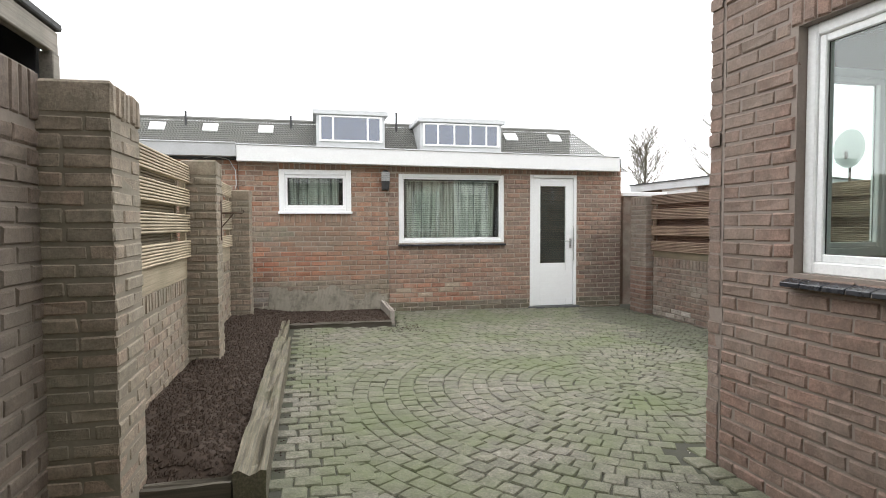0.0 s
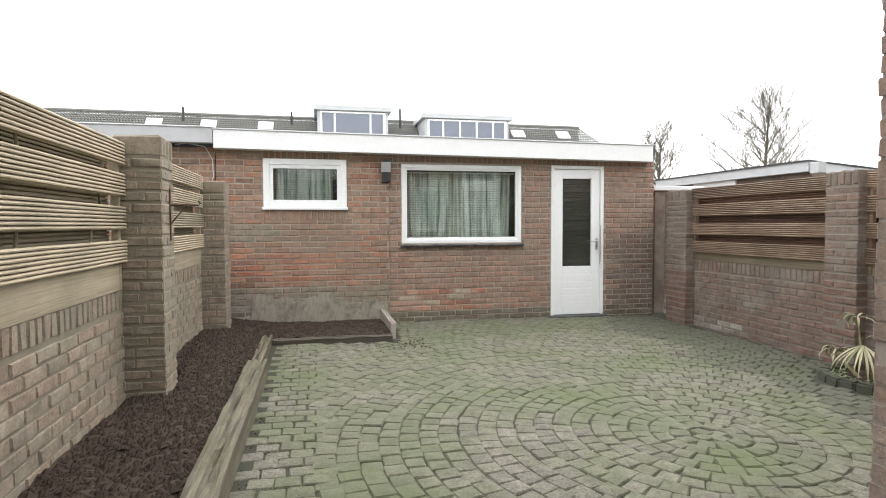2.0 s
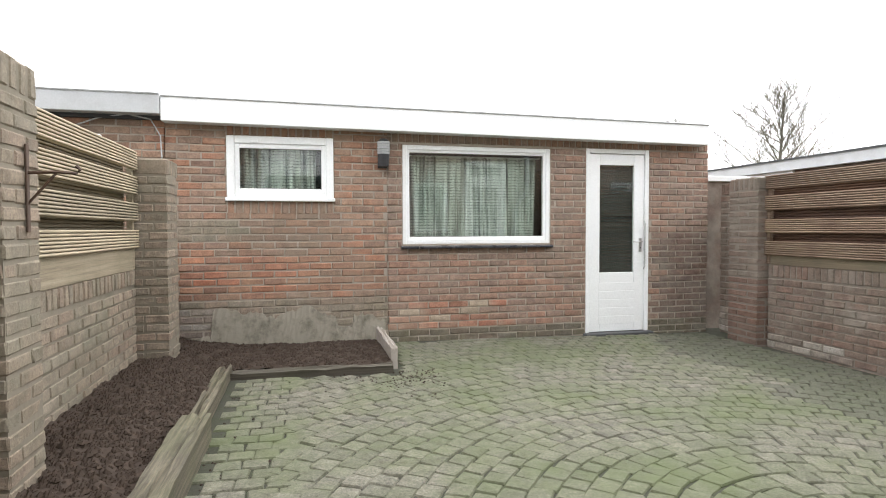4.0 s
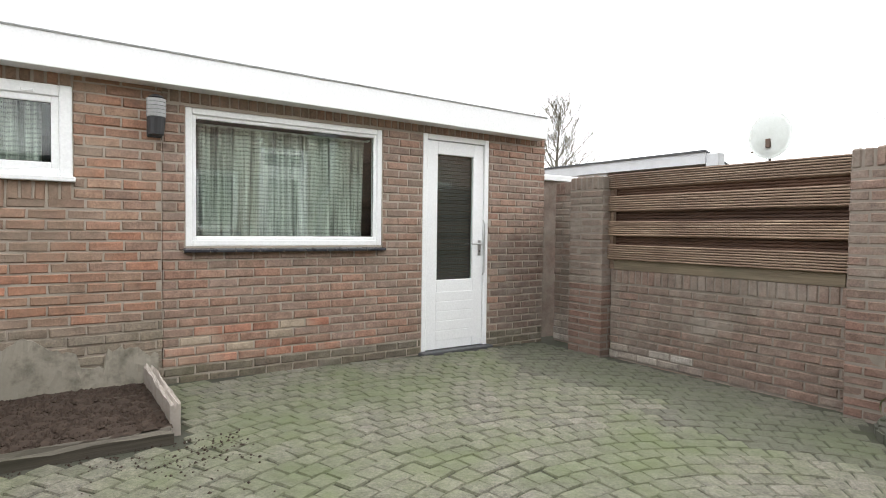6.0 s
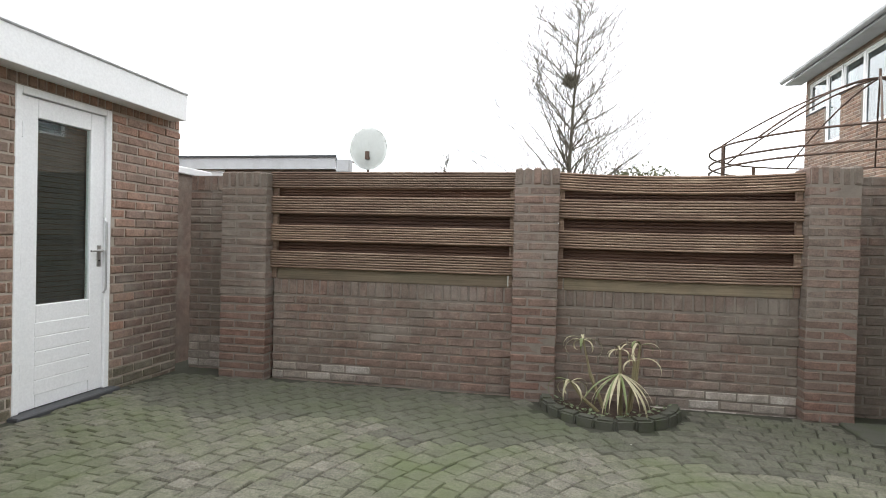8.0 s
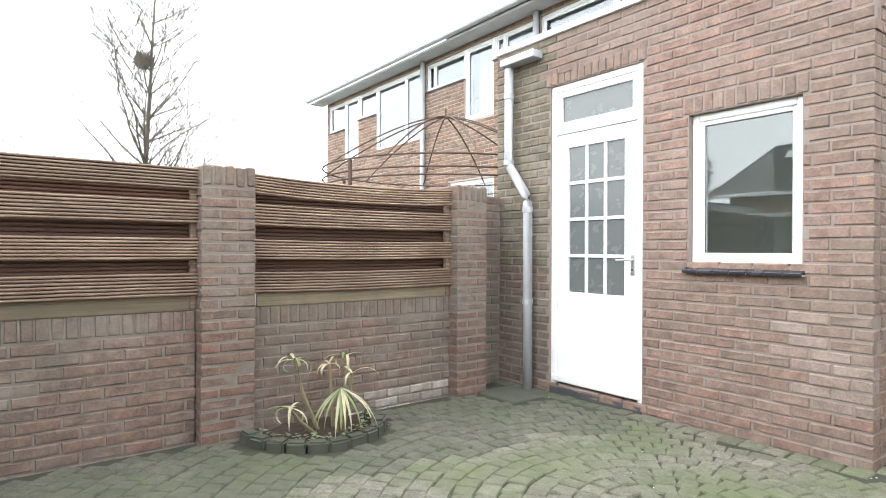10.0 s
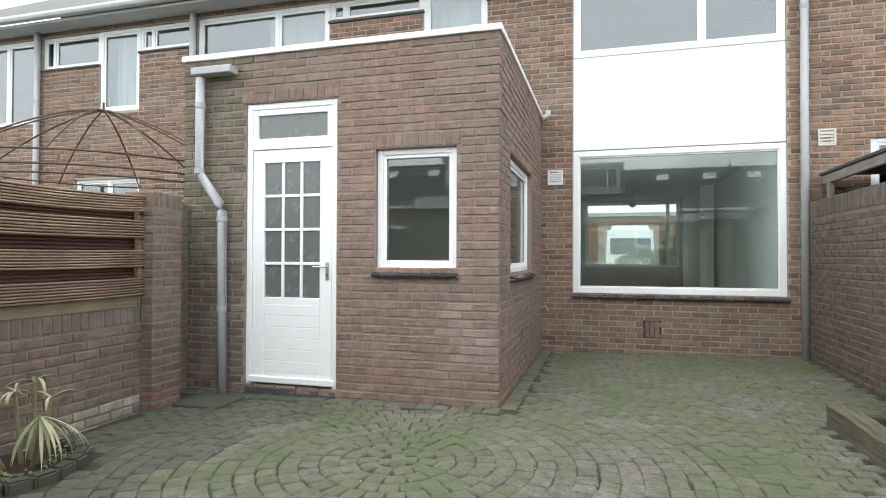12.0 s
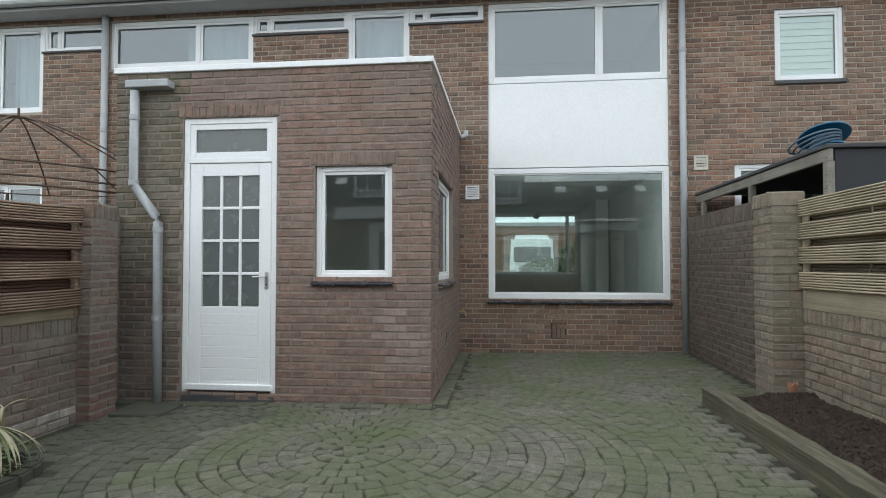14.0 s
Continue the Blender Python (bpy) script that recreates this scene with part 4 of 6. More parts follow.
# house windows
w = window("wide white framed living room window", LW[1], HOUSE_Y, LW[2], 180, LW[1] - LW[0], LW[3] - LW[2], 0.075, 0.03, 0.02)
tile_sill("", w, LW[1] - LW[0], 0.06, 0.06, 0.22)
panel = thing("facade_panel", "smooth white panel between two windows", "panel", UW[1], HOUSE_Y, 2.605, 180, kind="structure")
part("board", box(0.0, 0.03, 0.012, UW[1] - UW[0], 0.1, 1.235, 0.004), WHITE, panel)
window("white framed upstairs window in two lights", UW[1], HOUSE_Y, UW[2], 180, UW[1] - UW[0], UW[3] - UW[2], 0.07, 0.03, 0.03, (UW[1] - 1.01,), glass=GLASS_UP)
for (a, b), c in zip(TALL, TALL_LOW):
    window("tall white framed upstairs window", b, HOUSE_Y, c, 180, b - a, 5.02 - c, 0.06, 0.03, 0.035, ((b - a) * 0.62,) if b - a > 1.5 else (), glass=GLASS_UP)
for (a, b), c in zip(STRIP, STRIP_LOW):
    w = window("low white framed upstairs strip window", b, HOUSE_Y, c, 180, b - a, 5.02 - c, 0.05, 0.04, 0.03, (0.25,) if b - a > 1.0 else (), glass=GLASS_UP)
    part("window_sill", box(-0.01, -0.03, -0.03, b - a + 0.01, 0.06, 0.0, 0.004), SLATE, w)
window("white framed ground floor window of the house", LOW_WIN[1], HOUSE_Y, LOW_WIN[2], 180, 1.35, 1.2, 0.05, 0.04, 0.03, (0.7,), glass=GLASS_UP)
w = window("white framed window with a closed white blind", NEXT_UP[1], HOUSE_Y, NEXT_UP[2], 180, 0.89, 1.0, 0.06, 0.03, 0.03)
part("window_sill", box(-0.02, -0.04, -0.05, 0.91, 0.06, 0.0, 0.004), SLATE, w)
for i in range(9):
    part("blind_slat", box(0.095, 0.08, 0.085 + i * 0.093, 0.795, 0.086, 0.172 + i * 0.093, 0.002), WHITE, w)
window("white framed ground floor window behind the lean-to", NEXT_LOW[1], HOUSE_Y, NEXT_LOW[2], 180, 1.3, 1.02, 0.07, 0.03, 0.03)
window("white framed front window of the living room", 2.73, HB, 0.95, 180, 2.38, 1.72, 0.05, 0.08, 0.02, (2.1,))
for a, b, c in ((6.2, 7.4, 4.3), (9.7, 10.42, 3.7), (3.8, 4.63, 3.5), (14.7, 15.36, 3.5)):
    cur = lace_curtain("pale curtain behind an upstairs window", a, b, HOUSE_Y - 0.33, c, 4.98, 5, int(a * 7), CLOTH, HOUSE_Y - 0.24)

# ---- roof edges ----
def fascia(name, label, x0, x1, y, z0, z1, deep, mat, drop=0.0, cap=True):
    f = thing(name, label, "fascia", x0, y, z0, kind="structure")
    bm = bmesh.new()
    vs = [bm.verts.new(p) for p in ((0, 0, 0), (x1 - x0, 0, -drop), (x1 - x0, deep, -drop), (0, deep, 0), (0, 0, z1 - z0), (x1 - x0, 0, z1 - z0 - drop), (x1 - x0, deep, z1 - z0 - drop), (0, deep, z1 - z0))]
    for q in ((0, 1, 2, 3), (4, 5, 6, 7), (0, 1, 5, 4), (1, 2, 6, 5), (2, 3, 7, 6), (3, 0, 4, 7)):
        bm.faces.new([vs[k] for k in q])
    bmesh.ops.bevel(bm, geom=list(bm.edges), offset=0.004, segments=1, affect="EDGES")
    part("board", bm, mat, f)
    if cap:
        part("edge_strip", tube([(0, 0.0, z1 - z0 + 0.006), (x1 - x0, 0.0, z1 - z0 - drop + 0.006)], 0.012, 6), GREY_TRIM, f)
    return f


fascia("shed_fascia", "white painted fascia board along the shed roof", -0.14, 5.72, 7.645, 2.175, 2.4, 0.16, WHITE, 0.05)
fascia("neighbour_fascia", "grey weathered fascia board of the adjoining shed", -4.2, -0.146, 7.63, 2.235, 2.415, 0.17, GREY_TRIM)
trim = thing("annex_roof_trim", "white metal edge round the annex roof", "roof edge", kind="structure")
part("front_edge", box(ANNEX_X - 0.02, ANNEX_Y - 0.08, 3.07, 6.11, ANNEX_Y + 0.025, 3.125, 0.005), WHITE, trim)
part("side_edge", box(ANNEX_X - 0.022, HOUSE_Y, 3.071, ANNEX_X + 0.08, ANNEX_Y - 0.081, 3.121, 0.005), WHITE, trim)
part("clip", box(ANNEX_X + 0.18, ANNEX_Y - 0.085, 3.072, ANNEX_X + 0.22, ANNEX_Y + 0.03, 3.13, 0.003), WHITE, trim)

# ---- pipes and small fittings on the walls ----
def downpipe(label, points, r, joints, x, y, z, kind="thing"):
    p = thing("downpipe", label, "drainpipe", x, y, z)
    part("pipe", tube(points, r, 14), PVC, p, smooth=True)
    for a in joints:
        part("pipe_collar", disc(a[0], a[1], a[2], r + 0.006, 0.05, "Z", 16), PVC, p)
    return p


PX, PY = 5.55, ANNEX_Y + 0.075
px = 5.85
downpipe("grey plastic downpipe with an offset bend on the annex", [(px, 0, 2.88), (px, 0, 2.02), (px - 0.015, 0, 1.96), (5.62, 0, 1.68), (5.6, 0, 1.62), (5.57, 0.02, -0.08)], 0.042, [(px, 0, 2.62), (px, 0, 2.0), (5.6, 0, 1.55), (5.59, 0.008, 0.72)], 0, PY, 0)
hop = thing("rainwater_outlet", "grey metal rainwater outlet under the roof edge", "gutter", 5.72, ANNEX_Y, 2.9)
part("spout", box(-0.23, 0.002, 0.0, 0.2, 0.13, 0.07, 0.006), PVC, hop)
downpipe("brown-grey downpipe on the house wall", [(-0.1, 0, 5.14), (-0.1, 0, 0.0)], 0.045, [(-0.1, 0, 2.4), (-0.1, 0, 4.2)], 0, HOUSE_Y + 0.07, 0)
downpipe("white and grey downpipe between two houses", [(8.53, 0, 5.14), (8.53, 0, 0.0)], 0.05, [(8.53, 0, 3.3), (8.53, 0, 2.0)], 0, HOUSE_Y + 0.07, 0)
downpipe("grey downpipe between two houses of the row", [(11.76, 0, 5.14), (11.76, 0, 0.0)], 0.05, [(11.76, 0, 3.9), (11.76, 0, 2.6)], 0, HOUSE_Y + 0.07, 0)


def vent(label, x, y, z, w, h, mat, n=6):
    v = thing("wall_vent", label, "vent", x, y, z, 180)
    part("frame", frame_bars(w, h, 0.022, -0.022, 0.004, 0.003, x=-w / 2, z=-h / 2), mat, v)
    part("backing", box(-w / 2 + 0.02, -0.004, -h / 2 + 0.02, w / 2 - 0.02, 0.002, h / 2 - 0.02), GREY_TRIM, v)
    for i in range(n):
        z0 = -h / 2 + 0.024 + i * (h - 0.05) / n
        part("slat", box(-w / 2 + 0.022, -0.018, z0, w / 2 - 0.022, -0.006, z0 + (h - 0.05) / n * 0.6, 0.001), mat, v)


vent("square white louvred vent on the house wall", 2.82, HOUSE_Y, 2.265, 0.2, 0.2, WHITE)
vent("square cream louvred vent beside the downpipe", -0.35, HOUSE_Y, 2.635, 0.19, 0.2, CREAM, 4)
gr = thing("air_brick", "brown clay air brick low in the wall", "vent", 1.605, HOUSE_Y, 0.29, 180)
part("surround", box(-0.11, -0.004, -0.11, 0.11, 0.004, 0.11), BLACK, gr)
for i in range(3):
    part("slat", box(-0.085 + i * 0.06, -0.01, -0.1, -0.085 + i * 0.06 + 0.05, -0.0045, 0.1, 0.003), B_HOUSE, gr)
tap = thing("garden_tap", "brass garden tap on the annex wall", "tap", ANNEX_X, -0.95, 0.57, -90)
part("body", tube([(0, 0.0, 0), (0, -0.08, 0), (0, -0.1, -0.02), (0, -0.1, -0.06)], 0.012, 8), BRASS, tap)
part("handle", box(-0.035, -0.075, 0.02, 0.035, -0.06, 0.03, 0.003), BRASS, tap)
fl = thing("flue_outlet", "grey pipe stub where the annex meets the house", "flue", ANNEX_X - 0.03, HOUSE_Y + 0.12, 3.05)
part("stub", tube([(0, 0, 0), (-0.02, 0, 0.0), (-0.07, 0, 0.03), (-0.07, 0, 0.09)], 0.035, 10), GREY_TRIM, fl)
gulp = thing("wall_stain_hole", "small dark broken hole in the annex wall", "hole", ANNEX_X, 0.62, 0.42, -90)
part("hole", disc(0, -0.002, 0, 0.05, 0.006, "Y", 9), BLACK, gulp)

lamp = thing("wall_lamp", "black outdoor wall lamp with a ribbed clear glass", "lamp", 1.94, SHED_Y, 1.92)
part("wall_plate", box(-0.05, -0.02, -0.13, 0.05, 0.0, 0.0, 0.006), BLACK, lamp)
part("arm", tube([(0, -0.01, -0.1), (0, -0.09, -0.1)], 0.022, 8), BLACK, lamp)
part("socket", disc(0, -0.1, -0.06, 0.05, 0.12, "Z", 16, None, 0.062), BLACK, lamp)
bm = bmesh.new()
for i in range(5):
    disc(0, -0.1, 0.015 + i * 0.026, 0.062, 0.022, "Z", 18, bm, 0.066)
shade = part("shade", bm, RIBBED, lamp, "ribbed milky glass")
part("cap", disc(0, -0.1, 0.15, 0.055, 0.02, "Z", 16, None, 0.03), BLACK, lamp)
cab = thing("lamp_cable", "thin grey cable running down from the lamp", "cable", 1.985, SHED_Y - 0.008, 0)
part("wire", tube([(0, 0, 1.78), (0.003, 0, 1.4), (-0.002, 0, 0.9), (0.002, 0, 0.35)], 0.003, 6), MORTAR, cab)

# cement plinth on the red wall
def plinth():
    r = random.Random(5)
    n = 70
    top = []
    h = 0.3
    for i in range(n + 1):
        u = i / n
        h += r.uniform(-0.03, 0.03)
        h = min(max(h, 0.22), 0.42)
        top.append(h * (0.35 if u < 0.09 else 1.0) * (0.6 if 0.74 < u < 0.82 else 1.0))
    verts, faces = [], []
    for i in range(n + 1):
        x = i / n * 1.88
        for j in range(6):
            z = top[i] * j / 5
            verts.append((x, -0.022 + 0.012 * (j / 5) ** 3 + r.uniform(-0.004, 0.004), z - 0.02))
        verts.append((x, 0.008, top[i] - 0.02))
    for i in range(n):
        for j in range(6):
            a = i * 7 + j
            faces.append((a, a + 7, a + 8, a + 1))
    ob = new("cement_plinth", mesh_of("cement_plinth", verts, faces, CEMENT))
    ob.location = (0.08, SHED_Y, 0.0)
    tagged(ob, "crumbling grey cement render at the foot of the red wall", "plinth", kind="structure")


plinth()

# ---- slatted screens ----
def ridged_board(length, height, seed, ridges=7, deep=0.02, sag=0.0):
    """A grooved board along +y from the origin, its ridges towards -x."""
    r = random.Random(seed)
    prof = []
    for i in range(ridges):
        z0, z1 = height * i / ridges, height * (i + 1) / ridges
        prof += [(-deep * 0.12, z0 + 0.0005), (-deep * 0.2, z0 + (z1 - z0) * 0.24), (-deep * 0.92, z0 + (z1 - z0) * 0.3), (-deep, z0 + (z1 - z0) * 0.6), (-deep * 0.8, z1 - 0.0005)]
    prof += [(0.0, height), (0.0, 0.0)]
    n = 12
    verts, faces = [], []
    for k in range(n + 1):
        u = k / n
        dz, dx = -sag * 4 * u * (1 - u) + r.uniform(-0.0008, 0.0008), r.uniform(-0.002, 0.002)
        verts += [(x + dx, u * length, z + dz) for x, z in prof]
    m = len(prof)
    for k in range(n):
        for i in range(m):
            a, b = k * m + i, k * m + (i + 1) % m
            faces.append((a, b, b + m, a + m))
    faces += [tuple(range(m)), tuple(range(n * m + m - 1, n * m - 1, -1))]
    return verts, faces


def screen(label, x, y, turn, length, levels, mat, base, seed, sag=0.0, back=None):
    """A hit-and-miss screen: grooved boards on its face, others behind the gaps, posts at the ends and a plain board below."""
    back = back or mat
    s = thing("slatted_screen", label, "fence panel", x, y, 0, turn, "slatted garden screens")
    ln = length
    for k, (z0, z1) in enumerate(levels):
        ob = new("slat", mesh_of("slat", *ridged_board(ln, z1 - z0, seed + k, 7, 0.026, sag if k == len(levels) - 1 else sag * 0.3), mat))
        ob.parent, ob.location = s, (0, 0, z0)
        if k:
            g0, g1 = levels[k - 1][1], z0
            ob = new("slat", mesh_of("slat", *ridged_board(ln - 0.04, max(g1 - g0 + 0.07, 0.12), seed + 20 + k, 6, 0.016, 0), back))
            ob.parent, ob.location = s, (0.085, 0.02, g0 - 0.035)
    for y0 in (0.012, ln - 0.05):
        part("post", box(0.004, y0, base, 0.046, y0 + 0.04, levels[-1][1] - 0.02, 0.003), mat, s)
    part("base_board", box(0.004, 0.06, base - 0.004, 0.03, ln - 0.06, levels[0][0] + 0.02, 0.003), mat if mat != DARK_WOOD_Y else BOARD_Y, s, "plain board on the wall coping")
    return s


R_LEVELS = [(0.88, 1.026), (1.11, 1.25), (1.343, 1.492), (1.562, 1.70)]
L_LEVELS = [(1.02, 1.16), (1.225, 1.365), (1.425, 1.565), (1.615, 1.755)]
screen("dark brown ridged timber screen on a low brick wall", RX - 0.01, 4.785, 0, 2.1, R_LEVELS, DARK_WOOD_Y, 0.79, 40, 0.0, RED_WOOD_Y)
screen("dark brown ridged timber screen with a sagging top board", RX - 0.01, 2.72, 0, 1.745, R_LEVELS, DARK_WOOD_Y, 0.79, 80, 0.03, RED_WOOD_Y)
screen("weathered pale ridged timber screen on a low wall", LX + 0.01, 4.155, 180, 2.13, L_LEVELS, PALE_WOOD_Y, 0.86, 120, 0.0, PALE_SHADED_Y)
screen("weathered pale ridged timber screen beside the shed", LX + 0.01, 6.655, 180, 2.19, L_LEVELS, PALE_WOOD_Y, 0.86, 160, 0.0, PALE_SHADED_Y)

hook = thing("iron_bracket", "rusty iron hanging bracket on the pillar", "bracket", 0.125, 4.34, 1.35)
part("back_strip", box(-0.004, -0.012, -0.2, 0.004, 0.012, 0.14, 0.002), RUST, hook)
part("arm", tube([(0.0, 0, 0.03), (0.1, 0, 0.035), (0.17, 0, 0.03), (0.185, 0, 0.045), (0.17, 0, 0.06)], 0.007, 6), RUST, hook)
part("strut", tube([(0.0, 0, -0.09), (0.1, 0, 0.03)], 0.005, 6), RUST, hook)
wire = thing("loose_cable", "loose grey cable arching over the adjoining shed wall", "cable", 0, SHED_Y - 0.03, 0)
part("wire", tube([(-0.9, 0.0, 2.12), (-0.7, 0, 2.2), (-0.45, -0.02, 2.24), (-0.25, -0.01, 2.2), (-0.17, 0, 2.05), (-0.16, 0, 1.85), (-0.2, 0, 1.72), (-0.33, 0, 1.68)], 0.007, 6), GREY_TRIM, wire)
bulb = thing("bare_bulb_lamp", "small bare bulb in a fitting on the adjoining wall", "lamp", -0.72, SHED_Y, 2.02)
part("fitting", tube([(-0.05, 0, 0.03), (-0.02, -0.06, 0.02), (0.02, -0.09, 0.0)], 0.016, 8), BLACK, bulb)
bm = bmesh.new()
bmesh.ops.create_uvsphere(bm, u_segments=12, v_segments=8, radius=0.03, matrix=Matrix.Translation((0.045, -0.1, -0.01)))
part("bulb", bm, WHITE, bulb, smooth=True)

# thin brace sticks behind the gaps of the near screen
for k, (y, z) in enumerate(((3.9, 1.58), (3.86, 1.38), (3.7, 1.18), (2.95, 1.58), (2.9, 1.18))):
    st = thing("brace_stick", "thin weathered stick wedged in the timber screen", "stick", LX - 0.012, y, z, group="sticks in the screens")
    part("stick", tube([(0, 0, -0.03), (0.0, 0.03 - 0.06 * (k % 2), 0.1)], 0.007, 6), PALE_SHADED_Y, st)

# ---- the raised bed ----
def sleeper(label, x, y, z, length, wide, high, axis, mat, seed):
    """A weathered baulk with a split and uneven top."""
    r = random.Random(seed)
    n, m = max(8, int(length / 0.09)), 7
    verts, faces = [], []
    off = r.uniform(0, 50)
    for k in range(n + 1):
        u = k / n * length
        ring = []
        for i in range(m):
            a = i / (m - 1)
            crack = -0.055 * math.exp(-((a - 0.5 - 0.16 * math.sin(u * 2.1 + off)) / 0.09) ** 2) * (0.35 + 0.65 * abs(math.sin(u * 3.3 + off)))
            ring.append((wide * a, high + crack + 0.02 * noise.noise((u * 5 + off, a * 4, 0))))
        w = 0.008 * noise.noise((u * 3, off, 2))
        ring = [(0.0 + w, 0.0), (0.004 + w, high * 0.5)] + [(p + w, q) for p, q in ring] + [(wide + w - 0.004, high * 0.5), (wide + w, 0.0)]
        for p, q in ring:
            verts.append((p, u, q) if axis == "y" else (u, p, q))
    mm = m + 4
    for k in range(n):
        for i in range(mm):
            a, b = k * mm + i, k * mm + (i + 1) % mm
            faces.append((a, b, b + mm, a + mm))
    faces += [tuple(range(mm)), tuple(range(n * mm + mm - 1, n * mm - 1, -1))]
    me = mesh_of("sleeper", verts, faces, mat)
    ob = new("timber_sleeper", me)
    ob.location = (x, y, z)
    return tagged(ob, label, "sleeper", "timber edging of the bed")


sleeper("split weathered timber sleeper edging the bed", 0.5, 1.88, -0.02, 3.27, 0.15, 0.175, "y", SLEEPER_Y, 1)
sleeper("low weathered timber board edging the bed", 0.5, 5.2, -0.03, 1.35, 0.09, 0.13, "y", SLEEPER_Y, 2)
sleeper("timber board closing the bed near the house", -0.1, 1.89, -0.02, 0.595, 0.08, 0.125, "x", SLEEPER_X, 3)
sleeper("dark wet board edging the soil along the shed", 0.58, 6.46, -0.04, 1.27, 0.12, 0.085, "x", SLEEPER_X, 4)
sleeper("short pale concrete edging board at the end of the soil strip", 1.85, 6.6, -0.04, 1.1, 0.06, 0.2, "y", CONCRETE, 5)


def soil(x0, y0, x1, y1, height, name, label, step=0.03):
    nx, ny = int((x1 - x0) / step), int((y1 - y0) / step)
    verts, faces = [], []
    for j in range(ny + 1):
        for i in range(nx + 1):
            x, y = x0 + (x1 - x0) * i / nx, y0 + (y1 - y0) * j / ny
            verts.append((x, y, height(x, y) + 0.018 * noise.noise((x * 14, y * 14, 3)) + 0.012 * noise.noise((x * 37, y * 37, 9)) + 0.03 * noise.noise((x * 3, y * 3, 1))))
    for j in range(ny):
        for i in range(nx):
            a = j * (nx + 1) + i
            faces.append((a, a + 1, a + nx + 2, a + nx + 1))
    me = mesh_of(name, verts, faces, SOIL)
    me.polygons.foreach_set("use_smooth", [True] * len(me.polygons))
    return tagged(new(name, me), label, "soil", kind="stuff")


bed_height = lambda x, y: 0.17 - 0.13 * min(max((x - 0.1) / 0.5, 0), 1) ** 2 - 0.09 * max(0, 1 - (y - 1.93) / 0.25)
strip_height = lambda x, y: 0.045 - 0.03 * max(0, (y - 7.3) / 0.5)
soil(-0.12, 1.93, 0.52, 6.6, bed_height, "bed_soil", "dark brown loose garden soil in the raised bed")
soil(-0.12, 6.56, 1.86, 7.79, lambda x, y: strip_height(x, y) + 0.09 * max(0, 1 - max(x, 0) / 0.5), "strip_soil", "dark brown loose garden soil along the shed")


def crumbs(name, label, spots, mat, seed, lo=0.006, hi=0.02):
    """Clods scattered over soil, one joined mesh."""
    r = random.Random(seed)
    verts, faces = [], []
    for x, y, z in spots:
        s = r.uniform(lo, hi) * (1.6 if r.random() < 0.06 else 1)
        k = len(verts)
        verts += [(x + s * a * r.uniform(0.6, 1.2), y + s * b * r.uniform(0.6, 1.2), z + s * c * r.uniform(0.5, 1.0)) for a, b, c in ((1, 0, 0), (-1, 0, 0), (0, 1, 0), (0, -1, 0), (0, 0, 1), (0, 0, -1))]
        faces += [(k + a, k + b, k + c) for a, b, c in ((0, 2, 4), (2, 1, 4), (1, 3, 4), (3, 0, 4), (2, 0, 5), (1, 2, 5), (3, 1, 5), (0, 3, 5))]
    return tagged(new(name, mesh_of(name, verts, faces, mat)), label, "soil", kind="stuff")


r = random.Random(11)
spots = []
for _ in range(9000):
    x, y = r.uniform(-0.1, 0.5), r.uniform(1.98, 6.6)
    spots.append((x, y, bed_height(x, y) + 0.018 * noise.noise((x * 14, y * 14, 3)) + 0.03 * noise.noise((x * 3, y * 3, 1))))
for _ in range(4500):
    x, y = r.uniform(-0.1, 1.84), r.uniform(6.6, 7.76)
    spots.append((x, y, strip_height(x, y) + 0.09 * max(0, 1 - max(x, 0) / 0.5) + 0.03 * noise.noise((x * 3, y * 3, 1))))
crumbs("soil_clods", "loose dark crumbs of soil on the bed", spots, SOIL, 2, 0.005, 0.02)
r = random.Random(12)
crumbs("yard_grit", "small pale grit and leaf bits on the paving", [(x, y, level(x) + 0.004) for x, y in ((r.uniform(0.7, 5.6), r.uniform(-1.1, 7.7)) for _ in range(420)) if not (x > 2.95 and y < 1.98)], GRIT, 3, 0.003, 0.008)
r = random.Random(13)
crumbs("spilled_soil", "spilled soil crumbs on the paving beside the bed", [(0.66 + abs(r.gauss(0, 0.22)), r.uniform(2.2, 6.5), level(0.8) + 0.004) for _ in range(500)] + [(r.uniform(0.7, 2.2), 6.48 - abs(r.gauss(0, 0.3)), level(1.2) + 0.004) for _ in range(500)], SOIL, 4, 0.003, 0.01)
pot = thing("clay_pot_shard", "broken orange clay pot shard on the soil", "flower pot", 0.03, 2.12, 0.16, 30)
bm = bmesh.new()
for k in range(9):
    a, b = 2 * math.pi * k / 14, 2 * math.pi * (k + 1) / 14
    q = [bm.verts.new((0.05 * rr * math.cos(t), 0.05 * rr * math.sin(t), z)) for t, rr, z in ((a, 0.7, 0), (b, 0.7, 0), (b, 1, 0.07 + 0.02 * (k % 3)), (a, 1, 0.07 + 0.02 * ((k + 2) % 3)))]
    bm.faces.new(q)
bmesh.ops.remove_doubles(bm, verts=bm.verts, dist=0.012)
bmesh.ops.solidify(bm, geom=list(bm.faces), thickness=0.008)
part("shard", bm, CLAY, pot)

